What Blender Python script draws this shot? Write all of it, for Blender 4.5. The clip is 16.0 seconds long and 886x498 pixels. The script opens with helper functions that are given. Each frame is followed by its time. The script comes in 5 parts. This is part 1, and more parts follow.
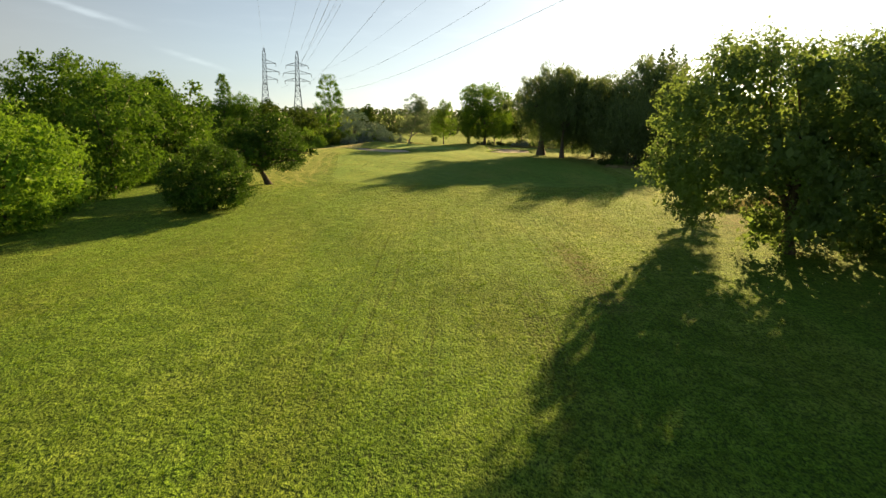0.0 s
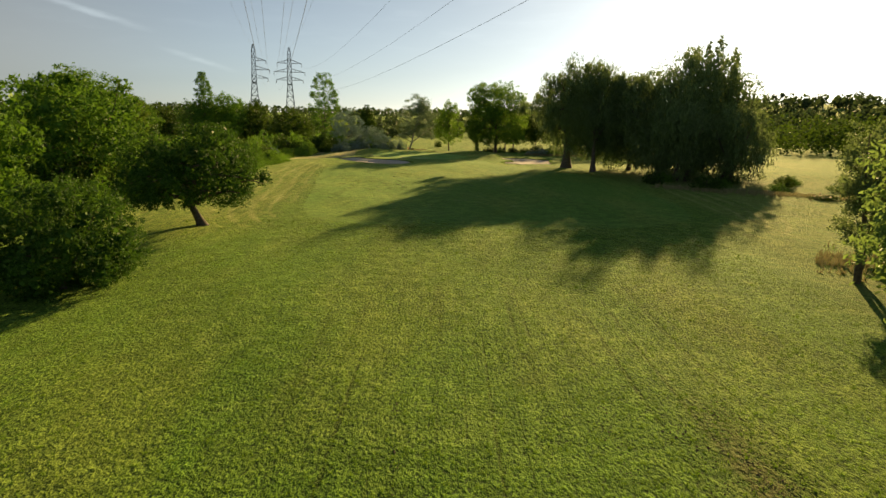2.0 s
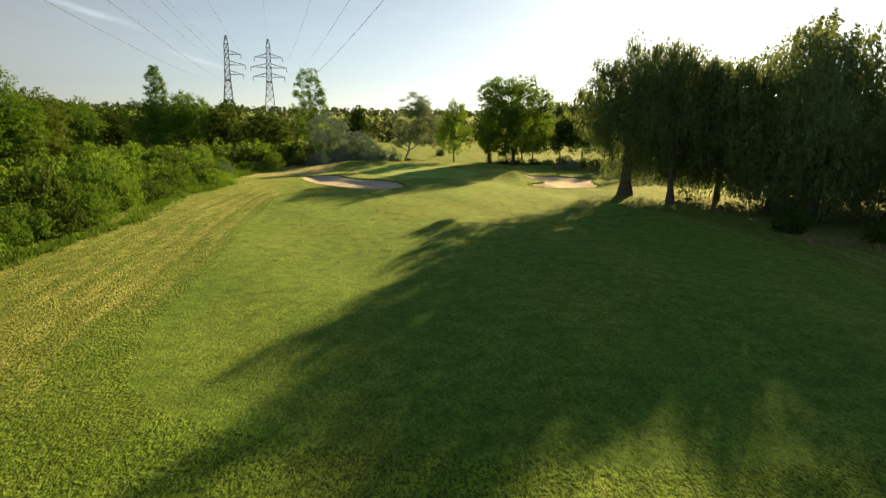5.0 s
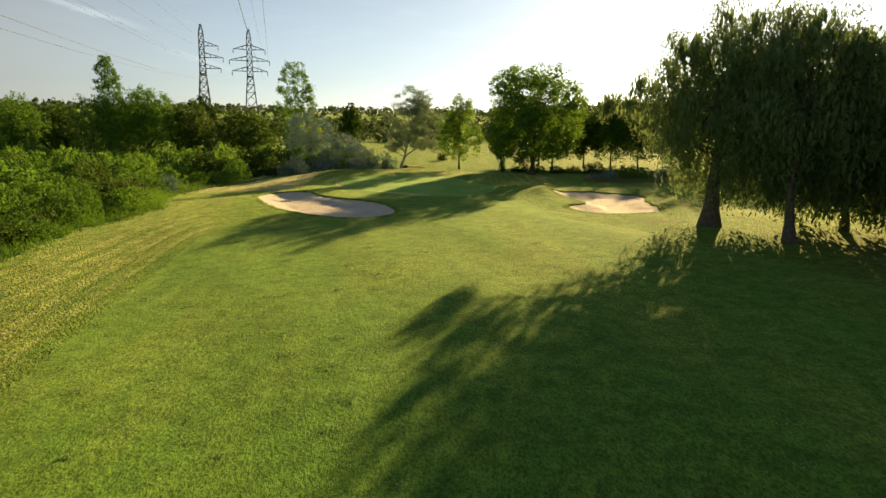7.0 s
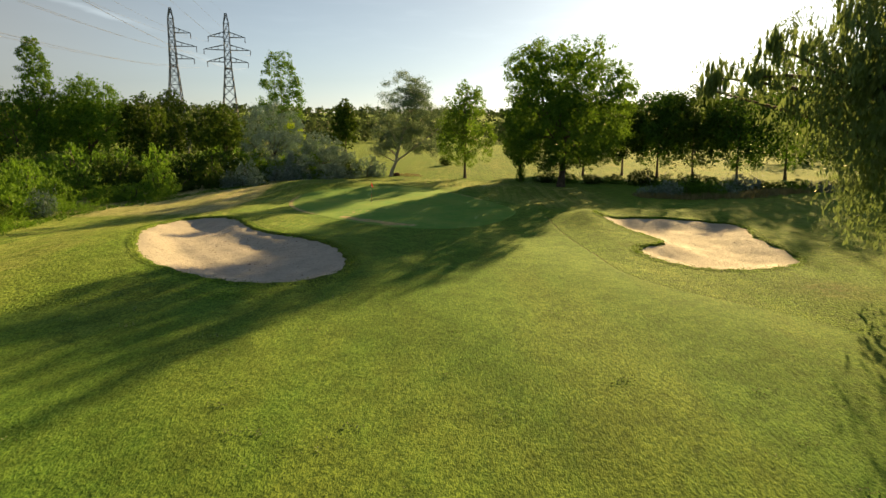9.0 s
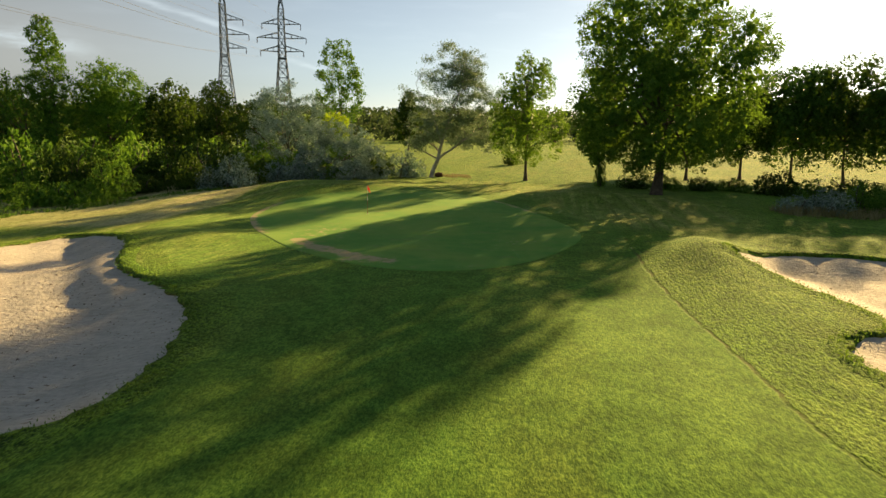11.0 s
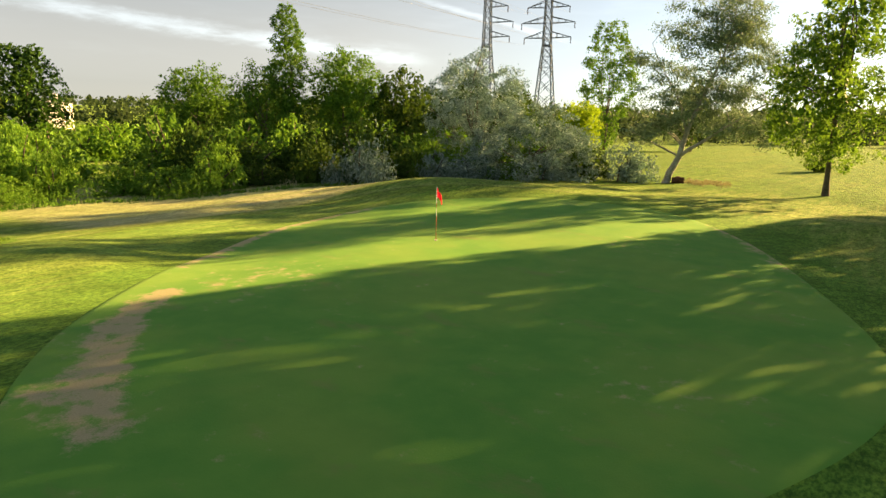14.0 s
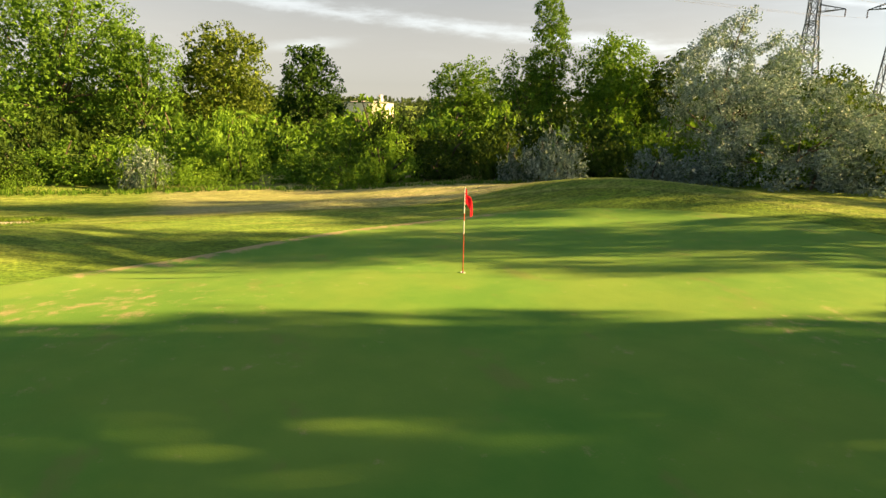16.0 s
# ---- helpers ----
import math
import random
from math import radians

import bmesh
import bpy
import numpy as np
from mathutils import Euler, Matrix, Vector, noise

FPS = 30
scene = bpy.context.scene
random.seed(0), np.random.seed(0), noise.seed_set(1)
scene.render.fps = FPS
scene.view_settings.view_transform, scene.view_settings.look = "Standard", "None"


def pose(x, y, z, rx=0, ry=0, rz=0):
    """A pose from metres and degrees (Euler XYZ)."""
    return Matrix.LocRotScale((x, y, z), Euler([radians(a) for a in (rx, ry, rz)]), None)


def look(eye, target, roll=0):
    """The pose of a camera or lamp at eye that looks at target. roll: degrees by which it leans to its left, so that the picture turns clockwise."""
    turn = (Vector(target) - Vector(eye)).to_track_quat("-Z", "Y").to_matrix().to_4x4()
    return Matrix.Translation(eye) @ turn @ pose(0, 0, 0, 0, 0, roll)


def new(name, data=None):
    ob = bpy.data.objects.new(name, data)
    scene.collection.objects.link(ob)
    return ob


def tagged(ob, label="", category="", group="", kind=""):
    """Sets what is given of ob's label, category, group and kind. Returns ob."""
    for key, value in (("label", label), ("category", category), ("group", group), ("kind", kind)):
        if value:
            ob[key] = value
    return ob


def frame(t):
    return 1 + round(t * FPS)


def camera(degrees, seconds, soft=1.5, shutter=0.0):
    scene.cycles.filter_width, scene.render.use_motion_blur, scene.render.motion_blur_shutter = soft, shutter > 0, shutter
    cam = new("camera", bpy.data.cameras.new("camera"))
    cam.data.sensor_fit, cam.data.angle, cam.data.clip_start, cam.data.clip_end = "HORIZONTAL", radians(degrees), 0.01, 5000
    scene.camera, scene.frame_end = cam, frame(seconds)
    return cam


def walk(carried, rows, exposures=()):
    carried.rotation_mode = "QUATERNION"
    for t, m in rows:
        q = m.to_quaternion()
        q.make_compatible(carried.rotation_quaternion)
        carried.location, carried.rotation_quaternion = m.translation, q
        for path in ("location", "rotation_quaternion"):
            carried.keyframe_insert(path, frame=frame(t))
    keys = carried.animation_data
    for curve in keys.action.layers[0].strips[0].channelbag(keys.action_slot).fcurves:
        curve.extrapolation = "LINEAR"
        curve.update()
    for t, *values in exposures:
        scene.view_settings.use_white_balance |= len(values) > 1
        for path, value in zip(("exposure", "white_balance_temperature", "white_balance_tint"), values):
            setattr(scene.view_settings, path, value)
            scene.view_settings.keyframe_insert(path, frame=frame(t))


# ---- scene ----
cam = camera(70.7, 16.0)
METRES, EYE, TILT, LEAN, TURN = 177.0, 9.62, -4.7, 0.0, 0.0
ROWS = [
    (0.0, 0.0, 0.0, 0.0, 0.11, -6.65, -0.94),
    (0.5, -0.0008, 0.0322, 0.0044, 0.23, -6.68, -0.98),
    (1.0, -0.0018, 0.0659, 0.0089, 0.3, -6.69, -1.01),
    (1.5, -0.0028, 0.1012, 0.0137, 0.35, -6.7, -1.03),
    (2.0, -0.0037, 0.137, 0.0184, 0.4, -6.68, -1.0),
    (2.5, -0.0044, 0.1725, 0.0229, 0.45, -6.67, -1.0),
    (3.0, -0.0052, 0.2077, 0.0268, 0.47, -6.65, -1.02),
    (3.5, -0.0059, 0.243, 0.0306, 0.49, -6.62, -1.0),
    (4.0, -0.0067, 0.2782, 0.0345, 0.51, -6.62, -0.97),
    (6.5, -0.0144, 0.4541, 0.0515, 0.42, -6.75, -0.83),
    (7.0, -0.0152, 0.4927, 0.0548, 0.44, -6.76, -0.81),
    (7.5, -0.0158, 0.5325, 0.0581, 0.45, -6.76, -0.81),
    (8.0, -0.0154, 0.5722, 0.061, 0.48, -6.77, -0.78),
    (10.5, 0.0075, 0.7596, 0.0632, 6.43, -6.58, -1.33),
    (11.0, 0.0106, 0.7852, 0.0632, 9.19, -6.66, -1.56),
    (11.5, 0.014, 0.8124, 0.0638, 12.01, -6.68, -1.82),
    (12.0, 0.0174, 0.8403, 0.0642, 14.98, -6.69, -2.09),
    (12.5, 0.0207, 0.8661, 0.0642, 18.5, -6.71, -2.52),
    (13.0, 0.0224, 0.8874, 0.0643, 24.04, -6.96, -2.95),
    (13.5, 0.0221, 0.9059, 0.0637, 30.15, -7.31, -3.41),
    (14.0, 0.0208, 0.9233, 0.0637, 35.97, -7.65, -3.81),
    (14.5, 0.0196, 0.9406, 0.0642, 41.83, -8.08, -4.21),
    (15.0, 0.0179, 0.9582, 0.0646, 48.05, -8.56, -4.59),
    (15.5, 0.0161, 0.9759, 0.0648, 55.05, -9.13, -4.93),
    (16.0, 0.0131, 0.9934, 0.0648, 63.52, -9.88, -5.21),
]
LIGHTNESS = [(0.0, 1.5, 6500, 3), (1.0, 1.30, 6450, 3), (2.5, 1.08, 6400, 3), (4.0, 1.34, 6450, 3), (7.0, 1.45, 6450, 3), (8.0, 1.36, 6450, 3), (10.5, 1.28, 6450, 3), (12.0, 2.12, 6600, 4), (13.5, 2.2, 6800, 5), (16.0, 2.16, 7100, 7)]
walk(cam, [(t, pose(0, 0, EYE, TILT, LEAN, TURN) @ pose(METRES * x, METRES * y, METRES * z, 90 + pitch, roll, yaw)) for t, x, y, z, yaw, pitch, roll in ROWS], LIGHTNESS)

SUN, SKY = 5.7, 0.0385
GRASS_DARK, GRASS_LIGHT = (0.027, 0.080, 0.009), (0.150, 0.284, 0.022)
FAIR_DARK, FAIR_LIGHT = (0.028, 0.095, 0.012), (0.124, 0.242, 0.028)

# ---- light and sky ----
SUN_AZ, SUN_EL = 24.4, 15.1          # degrees to the right of +y, and up


def nd(nt, kind, ins=None, operation="", blend=""):
    """A node with its inputs set or linked."""
    n = nt.nodes.new(kind)
    if operation:
        n.operation = operation
    if blend:
        n.blend_type = blend
    for k, v in (ins or {}).items():
        if isinstance(v, bpy.types.NodeSocket):
            nt.links.new(v, n.inputs[k])
        else:
            n.inputs[k].default_value = v
    return n


def mixc(nt, f, a, b, blend="MIX"):
    n = nt.nodes.new("ShaderNodeMix")
    n.data_type, n.blend_type = "RGBA", blend
    for k, v in ((0, f), (6, a), (7, b)):
        if isinstance(v, bpy.types.NodeSocket):
            nt.links.new(v, n.inputs[k])
        else:
            n.inputs[k].default_value = v if k == 0 or len(v) == 4 else (*v, 1)
    return n.outputs[2]


def mth(nt, op, a, b=0.0, c=0.0, clamp=False):
    n = nt.nodes.new("ShaderNodeMath")
    n.operation, n.use_clamp = op, clamp
    for k, v in enumerate((a, b, c)):
        if isinstance(v, bpy.types.NodeSocket):
            nt.links.new(v, n.inputs[k])
        else:
            n.inputs[k].default_value = v
    return n.outputs[0]


def remap(nt, v, lo, hi, to_lo=0.0, to_hi=1.0):
    n = nd(nt, "ShaderNodeMapRange", {0: v, 1: lo, 2: hi, 3: to_lo, 4: to_hi})
    n.interpolation_type = "SMOOTHSTEP"
    return n.outputs[0]


def noise_of(nt, vec, scale, detail=3.0, rough=0.55):
    return nd(nt, "ShaderNodeTexNoise", {"Vector": vec, "Scale": scale, "Detail": detail, "Roughness": rough}).outputs[0]


def stretched(nt, vec, sx, sy, sz, turn=0.0):
    return nd(nt, "ShaderNodeMapping", {"Vector": vec, "Rotation": (0, 0, radians(turn)), "Scale": (sx, sy, sz)}).outputs[0]


def make_sky():
    w = bpy.data.worlds.new("sky")
    scene.world = w
    w.use_nodes = True
    nt = w.node_tree
    nt.nodes.clear()
    sky = nt.nodes.new("ShaderNodeTexSky")
    sky.sky_type, sky.sun_disc = "NISHITA", False
    sky.sun_elevation, sky.sun_rotation = radians(SUN_EL), radians(SUN_AZ)
    sky.altitude, sky.air_density, sky.dust_density, sky.ozone_density = 60, 0.75, 0.45, 2.0
    way = nd(nt, "ShaderNodeTexCoord").outputs["Generated"]
    sep = nd(nt, "ShaderNodeSeparateXYZ", {0: way})
    az = mth(nt, "MULTIPLY", mth(nt, "ARCTAN2", sep.outputs[0], sep.outputs[1]), 57.2958)
    el = mth(nt, "MULTIPLY", mth(nt, "ARCSINE", sep.outputs[2]), 57.2958)
    pos = nd(nt, "ShaderNodeCombineXYZ", {0: az, 1: el}).outputs[0]
    wisp = noise_of(nt, stretched(nt, pos, 0.16, 0.9, 1, 6), 1.0, 6, 0.6)
    fine = noise_of(nt, stretched(nt, pos, 0.5, 1.6, 1, 6), 1.0, 5, 0.65)

    def streak(az0, el0, slope, half, a, b, strength):
        mid = mth(nt, "MULTIPLY_ADD", mth(nt, "SUBTRACT", az, az0), slope, el0)
        mid = mth(nt, "ADD", mid, mth(nt, "MULTIPLY", mth(nt, "SUBTRACT", fine, 0.5), 1.2 * half))
        off = mth(nt, "ABSOLUTE", mth(nt, "SUBTRACT", el, mid))
        band = remap(nt, off, half, 0.0)
        ends = mth(nt, "MULTIPLY", remap(nt, az, a, a + 6), remap(nt, az, b, b - 6))
        return mth(nt, "MULTIPLY", mth(nt, "MULTIPLY", band, ends), mth(nt, "MULTIPLY", remap(nt, wisp, 0.25, 0.6), strength))

    trail = streak(-44.8, 5.9, -0.0985, 0.95, -92, -36, 0.8)
    low = streak(-50, 6.6, -0.05, 1.0, -64, -36, 0.22)
    second = streak(-31, 8.45, -0.25, 0.4, -42, -23.5, 0.5)
    puff = streak(-21.3, 4.85, -0.28, 0.35, -25, -17.5, 0.6)
    small = streak(-75.7, 5.8, 0.1, 0.7, -81, -70, 0.6)
    veil = mth(nt, "MULTIPLY", remap(nt, wisp, 0.45, 0.85), mth(nt, "MULTIPLY", remap(nt, el, 1, 9), 0.10))
    cover = trail
    for more in (low, second, puff, small, veil):
        cover = mth(nt, "MAXIMUM", cover, more)
    lit = nd(nt, "ShaderNodeHueSaturation", {"Saturation": 0.30, "Value": 1.6, "Color": sky.outputs[0]}).outputs[0]
    pale = nd(nt, "ShaderNodeHueSaturation", {"Saturation": 0.54, "Color": sky.outputs[0]}).outputs[0]
    haze = nd(nt, "ShaderNodeHueSaturation", {"Saturation": 0.12, "Value": 0.88, "Color": sky.outputs[0]}).outputs[0]
    haze = mixc(nt, 1.0, haze, (1.0, 0.94, 0.88), "MULTIPLY")
    low_haze = mth(nt, "MULTIPLY", remap(nt, az, -14, -46), remap(nt, el, 20, 4, 0.0, 0.85))
    pale = mixc(nt, low_haze, pale, haze)
    col = mixc(nt, cover, pale, lit)
    bg = nd(nt, "ShaderNodeBackground", {0: col, 1: SKY})
    nt.links.new(bg.outputs[0], nd(nt, "ShaderNodeOutputWorld").inputs[0])


make_sky()
sun = new("sun", bpy.data.lights.new("sun", "SUN"))
sun.data.energy, sun.data.angle, sun.data.color = SUN, radians(0.6), (1.0, 0.65, 0.28)
_s = Vector((math.sin(radians(SUN_AZ)) * math.cos(radians(SUN_EL)), math.cos(radians(SUN_AZ)) * math.cos(radians(SUN_EL)), math.sin(radians(SUN_EL))))
sun.matrix_world = look(_s * 300, (0, 0, 0))

# ---- materials ----


def material(name):
    m = bpy.data.materials.new(name)
    m.use_nodes = True
    m.node_tree.nodes.clear()
    return m, m.node_tree


def finish(nt, shader):
    nt.links.new(shader, nd(nt, "ShaderNodeOutputMaterial").inputs[0])


def simple(name, a, b, rough, scale, metal=0.0, bump=0.2, spec=0.4):
    """A surface of two near colours mixed by noise at two scales."""
    m, nt = material(name)
    pos = nd(nt, "ShaderNodeTexCoord").outputs["Object"]
    n1, n2 = noise_of(nt, pos, scale, 5), noise_of(nt, pos, scale * 7, 3)
    f = mth(nt, "ADD", mth(nt, "MULTIPLY", n1, 0.7), mth(nt, "MULTIPLY", n2, 0.3))
    bmp = nd(nt, "ShaderNodeBump", {"Strength": bump, "Distance": 0.05, "Height": f})
    p = nd(nt, "ShaderNodeBsdfPrincipled", {"Base Color": mixc(nt, remap(nt, f, 0.3, 0.7), a, b), "Roughness": rough, "Metallic": metal,
                                            "Specular IOR Level": spec, "Normal": bmp.outputs[0]})
    finish(nt, p.outputs[0])
    return m


def leafy(name, dark, light, through_col, share=0.45, rough=0.55):
    """Leaves: each one a little different, and light comes through them."""
    m, nt = material(name)
    rnd = nd(nt, "ShaderNodeNewGeometry").outputs["Random Per Island"]
    pos = nd(nt, "ShaderNodeNewGeometry").outputs["Position"]
    patch = noise_of(nt, pos, 0.45, 3)
    own = nd(nt, "ShaderNodeObjectInfo").outputs["Random"]
    f = mth(nt, "ADD", mth(nt, "MULTIPLY", mth(nt, "POWER", rnd, 1.4), 0.85), mth(nt, "MULTIPLY", remap(nt, patch, 0.3, 0.7), 0.28))
    f = mth(nt, "ADD", f, mth(nt, "MULTIPLY", mth(nt, "SUBTRACT", own, 0.5), 0.22), clamp=True)
    col = mixc(nt, f, dark, light)
    p = nd(nt, "ShaderNodeBsdfPrincipled", {"Base Color": col, "Roughness": rough, "Specular IOR Level": 0.04})
    t = nd(nt, "ShaderNodeBsdfTranslucent", {"Color": mixc(nt, f, through_col, tuple(min(1, 1.5 * c) for c in through_col))})
    mix = nd(nt, "ShaderNodeMixShader", {0: share, 1: p.outputs[0], 2: t.outputs[0]})
    finish(nt, mix.outputs[0])
    return m


def turf():
    """Mown grass: fairway, rough and dry straw patches by the distances stored on the sheet."""
    m, nt = material("mown_grass")
    pos = nd(nt, "ShaderNodeNewGeometry").outputs["Position"]

    def attr(name):
        n = nt.nodes.new("ShaderNodeAttribute")
        n.attribute_name = name
        return n.outputs["Fac"]

    fair_d, dry = attr("fairway"), attr("dry")
    patch = noise_of(nt, pos, 0.11, 3)
    mid = noise_of(nt, pos, 0.9, 4, 0.6)
    tuft = noise_of(nt, stretched(nt, pos, 9.0, 4.6, 5, 8), 1.0, 2, 0.5)
    blade = noise_of(nt, stretched(nt, pos, 24, 11, 14, 8), 1.0, 2, 0.6)
    lines = noise_of(nt, stretched(nt, pos, 1.5, 0.05, 0.2, 3), 1.0, 3, 0.5)
    wob = mth(nt, "ADD", fair_d, mth(nt, "MULTIPLY", mth(nt, "SUBTRACT", mid, 0.5), 0.5))
    fair = remap(nt, wob, -0.2, 0.2)
    grain = mth(nt, "ADD", mth(nt, "MULTIPLY", tuft, 0.42), mth(nt, "MULTIPLY", blade, 0.58))
    f = remap(nt, grain, 0.40, 0.62)
    rough_c = mixc(nt, f, GRASS_DARK, GRASS_LIGHT)
    fair_c = mixc(nt, remap(nt, grain, 0.34, 0.68), FAIR_DARK, FAIR_LIGHT)
    col = mixc(nt, fair, rough_c, fair_c)
    stripes = mth(nt, "MULTIPLY", remap(nt, lines, 0.40, 0.62), mth(nt, "SUBTRACT", 1.0, mth(nt, "MULTIPLY", fair, 0.6)))
    straw = mixc(nt, f, (0.26, 0.27, 0.075), (0.49, 0.49, 0.15))
    some = mth(nt, "MULTIPLY", remap(nt, mth(nt, "ADD", mth(nt, "MULTIPLY", mid, 0.5), mth(nt, "MULTIPLY", patch, 0.6)), 0.52, 0.74), 0.22)
    raked = remap(nt, noise_of(nt, stretched(nt, pos, 3.2, 0.42, 0.5, 14), 1.0, 4, 0.65), 0.43, 0.60)
    worn = mth(nt, "MULTIPLY", dry, mth(nt, "ADD", mth(nt, "MULTIPLY_ADD", stripes, 0.22, 0.12), mth(nt, "MULTIPLY", raked, 0.42)), clamp=True)
    amount = mth(nt, "MAXIMUM", mth(nt, "MULTIPLY", some, mth(nt, "MULTIPLY_ADD", fair, -0.6, 1.0)), worn, clamp=True)
    warm = remap(nt, noise_of(nt, stretched(nt, pos, 0.16, 0.05, 0.1, 12), 1.0, 4, 0.6), 0.42, 0.68)
    col = mixc(nt, mth(nt, "MULTIPLY", warm, 0.5), col, mixc(nt, f, (0.085, 0.115, 0.020), (0.27, 0.32, 0.052)))
    col = mixc(nt, amount, col, straw)
    off = mth(nt, "ADD", fair_d, mth(nt, "MULTIPLY", mth(nt, "SUBTRACT", patch, 0.5), 1.6))
    swath = mth(nt, "SINE", mth(nt, "MULTIPLY", off, 3.3))
    beside = mth(nt, "MULTIPLY", mth(nt, "MULTIPLY", remap(nt, fair_d, -11, -8), remap(nt, fair_d, 0.0, -0.4)), remap(nt, dry, 0.15, 0.6))
    swath = mth(nt, "MULTIPLY", mth(nt, "MULTIPLY", swath, beside), remap(nt, mid, 0.3, 0.6, 0.4, 1.0))
    col = mixc(nt, remap(nt, swath, 0.1, 1.0, 0.0, 0.45), col, mixc(nt, f, (0.25, 0.26, 0.08), (0.46, 0.46, 0.17)))
    col = mixc(nt, remap(nt, swath, -0.2, -1.0, 0.0, 0.16), col, (0.06, 0.11, 0.014))
    wheel = mth(nt, "MINIMUM", mth(nt, "ABSOLUTE", mth(nt, "ADD", off, 1.1)), mth(nt, "ABSOLUTE", mth(nt, "ADD", off, 2.7)))
    wheel = mth(nt, "MULTIPLY", mth(nt, "MULTIPLY", remap(nt, wheel, 0.22, 0.06), beside), remap(nt, mid, 0.38, 0.55))
    col = mixc(nt, mth(nt, "MULTIPLY", wheel, 0.6), col, (0.05, 0.075, 0.012))
    col = mixc(nt, mth(nt, "MULTIPLY", remap(nt, dry, 1.1, 1.8), mth(nt, "MULTIPLY_ADD", stripes, 0.4, 0.5)), col, mixc(nt, f, (0.42, 0.35, 0.18), (0.64, 0.55, 0.32)))
    col = mixc(nt, mth(nt, "MULTIPLY", remap(nt, patch, 0.35, 0.7), 0.3), col, mixc(nt, f, (0.045, 0.105, 0.012), (0.15, 0.28, 0.028)))
    clover = noise_of(nt, pos, 2.1, 3, 0.7)
    dots = mth(nt, "MULTIPLY", remap(nt, noise_of(nt, pos, 5.5, 3, 0.6), 0.62, 0.70), remap(nt, noise_of(nt, pos, 0.18, 3), 0.46, 0.62))
    col = mixc(nt, mth(nt, "MULTIPLY", dots, 0.6), col, (0.030, 0.075, 0.008))
    col = mixc(nt, mth(nt, "MULTIPLY", remap(nt, clover, 0.63, 0.72), 0.55), col, (0.045, 0.085, 0.012))
    track = noise_of(nt, stretched(nt, pos, 2.2, 0.03, 0.1, 5), 1.0, 2, 0.5)
    groove = mth(nt, "MULTIPLY", mth(nt, "MULTIPLY", attr("tracks"), remap(nt, track, 0.56, 0.66)), remap(nt, tuft, 0.40, 0.6, 1.0, 0.35))
    col = mixc(nt, mth(nt, "MULTIPLY", groove, 0.6), col, (0.045, 0.055, 0.010))
    trim_line = mth(nt, "MULTIPLY", attr("cut"), remap(nt, mth(nt, "ABSOLUTE", wob), 0.11, 0.03))
    soil = mth(nt, "MULTIPLY", attr("soil"), remap(nt, mth(nt, "ADD", mth(nt, "MULTIPLY", tuft, 0.5), mth(nt, "MULTIPLY", mid, 0.5)), 0.40, 0.56))
    soil = mth(nt, "MAXIMUM", soil, mth(nt, "MULTIPLY", mth(nt, "MULTIPLY", trim_line, remap(nt, mid, 0.35, 0.6)), 0.8))
    col = mixc(nt, soil, col, mixc(nt, mth(nt, "MULTIPLY", blade, mth(nt, "SUBTRACT", 1.0, mth(nt, "MULTIPLY", trim_line, 0.8))), (0.040, 0.038, 0.014), (0.17, 0.13, 0.075)))
    lump = noise_of(nt, stretched(nt, pos, 3.0, 1.7, 1, 12), 1.0, 3, 0.6)
    even = lambda n: mth(nt, "SUBTRACT", n, 0.5)
    height = mth(nt, "ADD", mth(nt, "MULTIPLY", even(tuft), mth(nt, "MULTIPLY_ADD", fair, -1.25, 1.6)), mth(nt, "MULTIPLY", even(blade), mth(nt, "MULTIPLY_ADD", fair, -0.45, 0.75)))
    height = mth(nt, "ADD", height, mth(nt, "MULTIPLY", even(lump), mth(nt, "MULTIPLY_ADD", fair, -0.5, 0.8)))
    mottle = nd(nt, "ShaderNodeHueSaturation", {"Value": remap(nt, mth(nt, "ADD", mth(nt, "MULTIPLY", mid, 0.6), mth(nt, "MULTIPLY", lump, 0.4)), 0.36, 0.64, 0.74, 1.22), "Color": col})
    # shade in the hollows between tufts, painted into the grass colour
    pit_shade = mth(nt, "MULTIPLY", remap(nt, mth(nt, "ADD", mth(nt, "MULTIPLY", tuft, 0.7), mth(nt, "MULTIPLY", blade, 0.3)), 0.46, 0.36), mth(nt, "MULTIPLY", mth(nt, "MULTIPLY_ADD", fair, -0.65, 0.9), mth(nt, "MULTIPLY_ADD", attr("short"), -0.5, 1.0)))
    col = mixc(nt, pit_shade, mottle.outputs[0], (0.026, 0.052, 0.012))
    height = mth(nt, "ADD", height, mth(nt, "MULTIPLY", attr("tracks"), mth(nt, "MULTIPLY", lines, 2.2)))
    height = mth(nt, "SUBTRACT", height, mth(nt, "ADD", mth(nt, "MULTIPLY", groove, 0.5), mth(nt, "MULTIPLY", trim_line, 0.5)))
    height = mth(nt, "MULTIPLY", height, mth(nt, "MULTIPLY_ADD", attr("short"), -0.5, 1.0))
    bmp = nd(nt, "ShaderNodeBump", {"Strength": 1.0, "Distance": 0.095, "Height": height})
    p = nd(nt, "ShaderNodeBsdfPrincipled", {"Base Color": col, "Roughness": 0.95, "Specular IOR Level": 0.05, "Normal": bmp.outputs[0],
                                            "Sheen Weight": 0.09, "Sheen Roughness": 0.5, "Sheen Tint": (0.62, 0.92, 0.25, 1)})
    finish(nt, p.outputs[0])
    return m


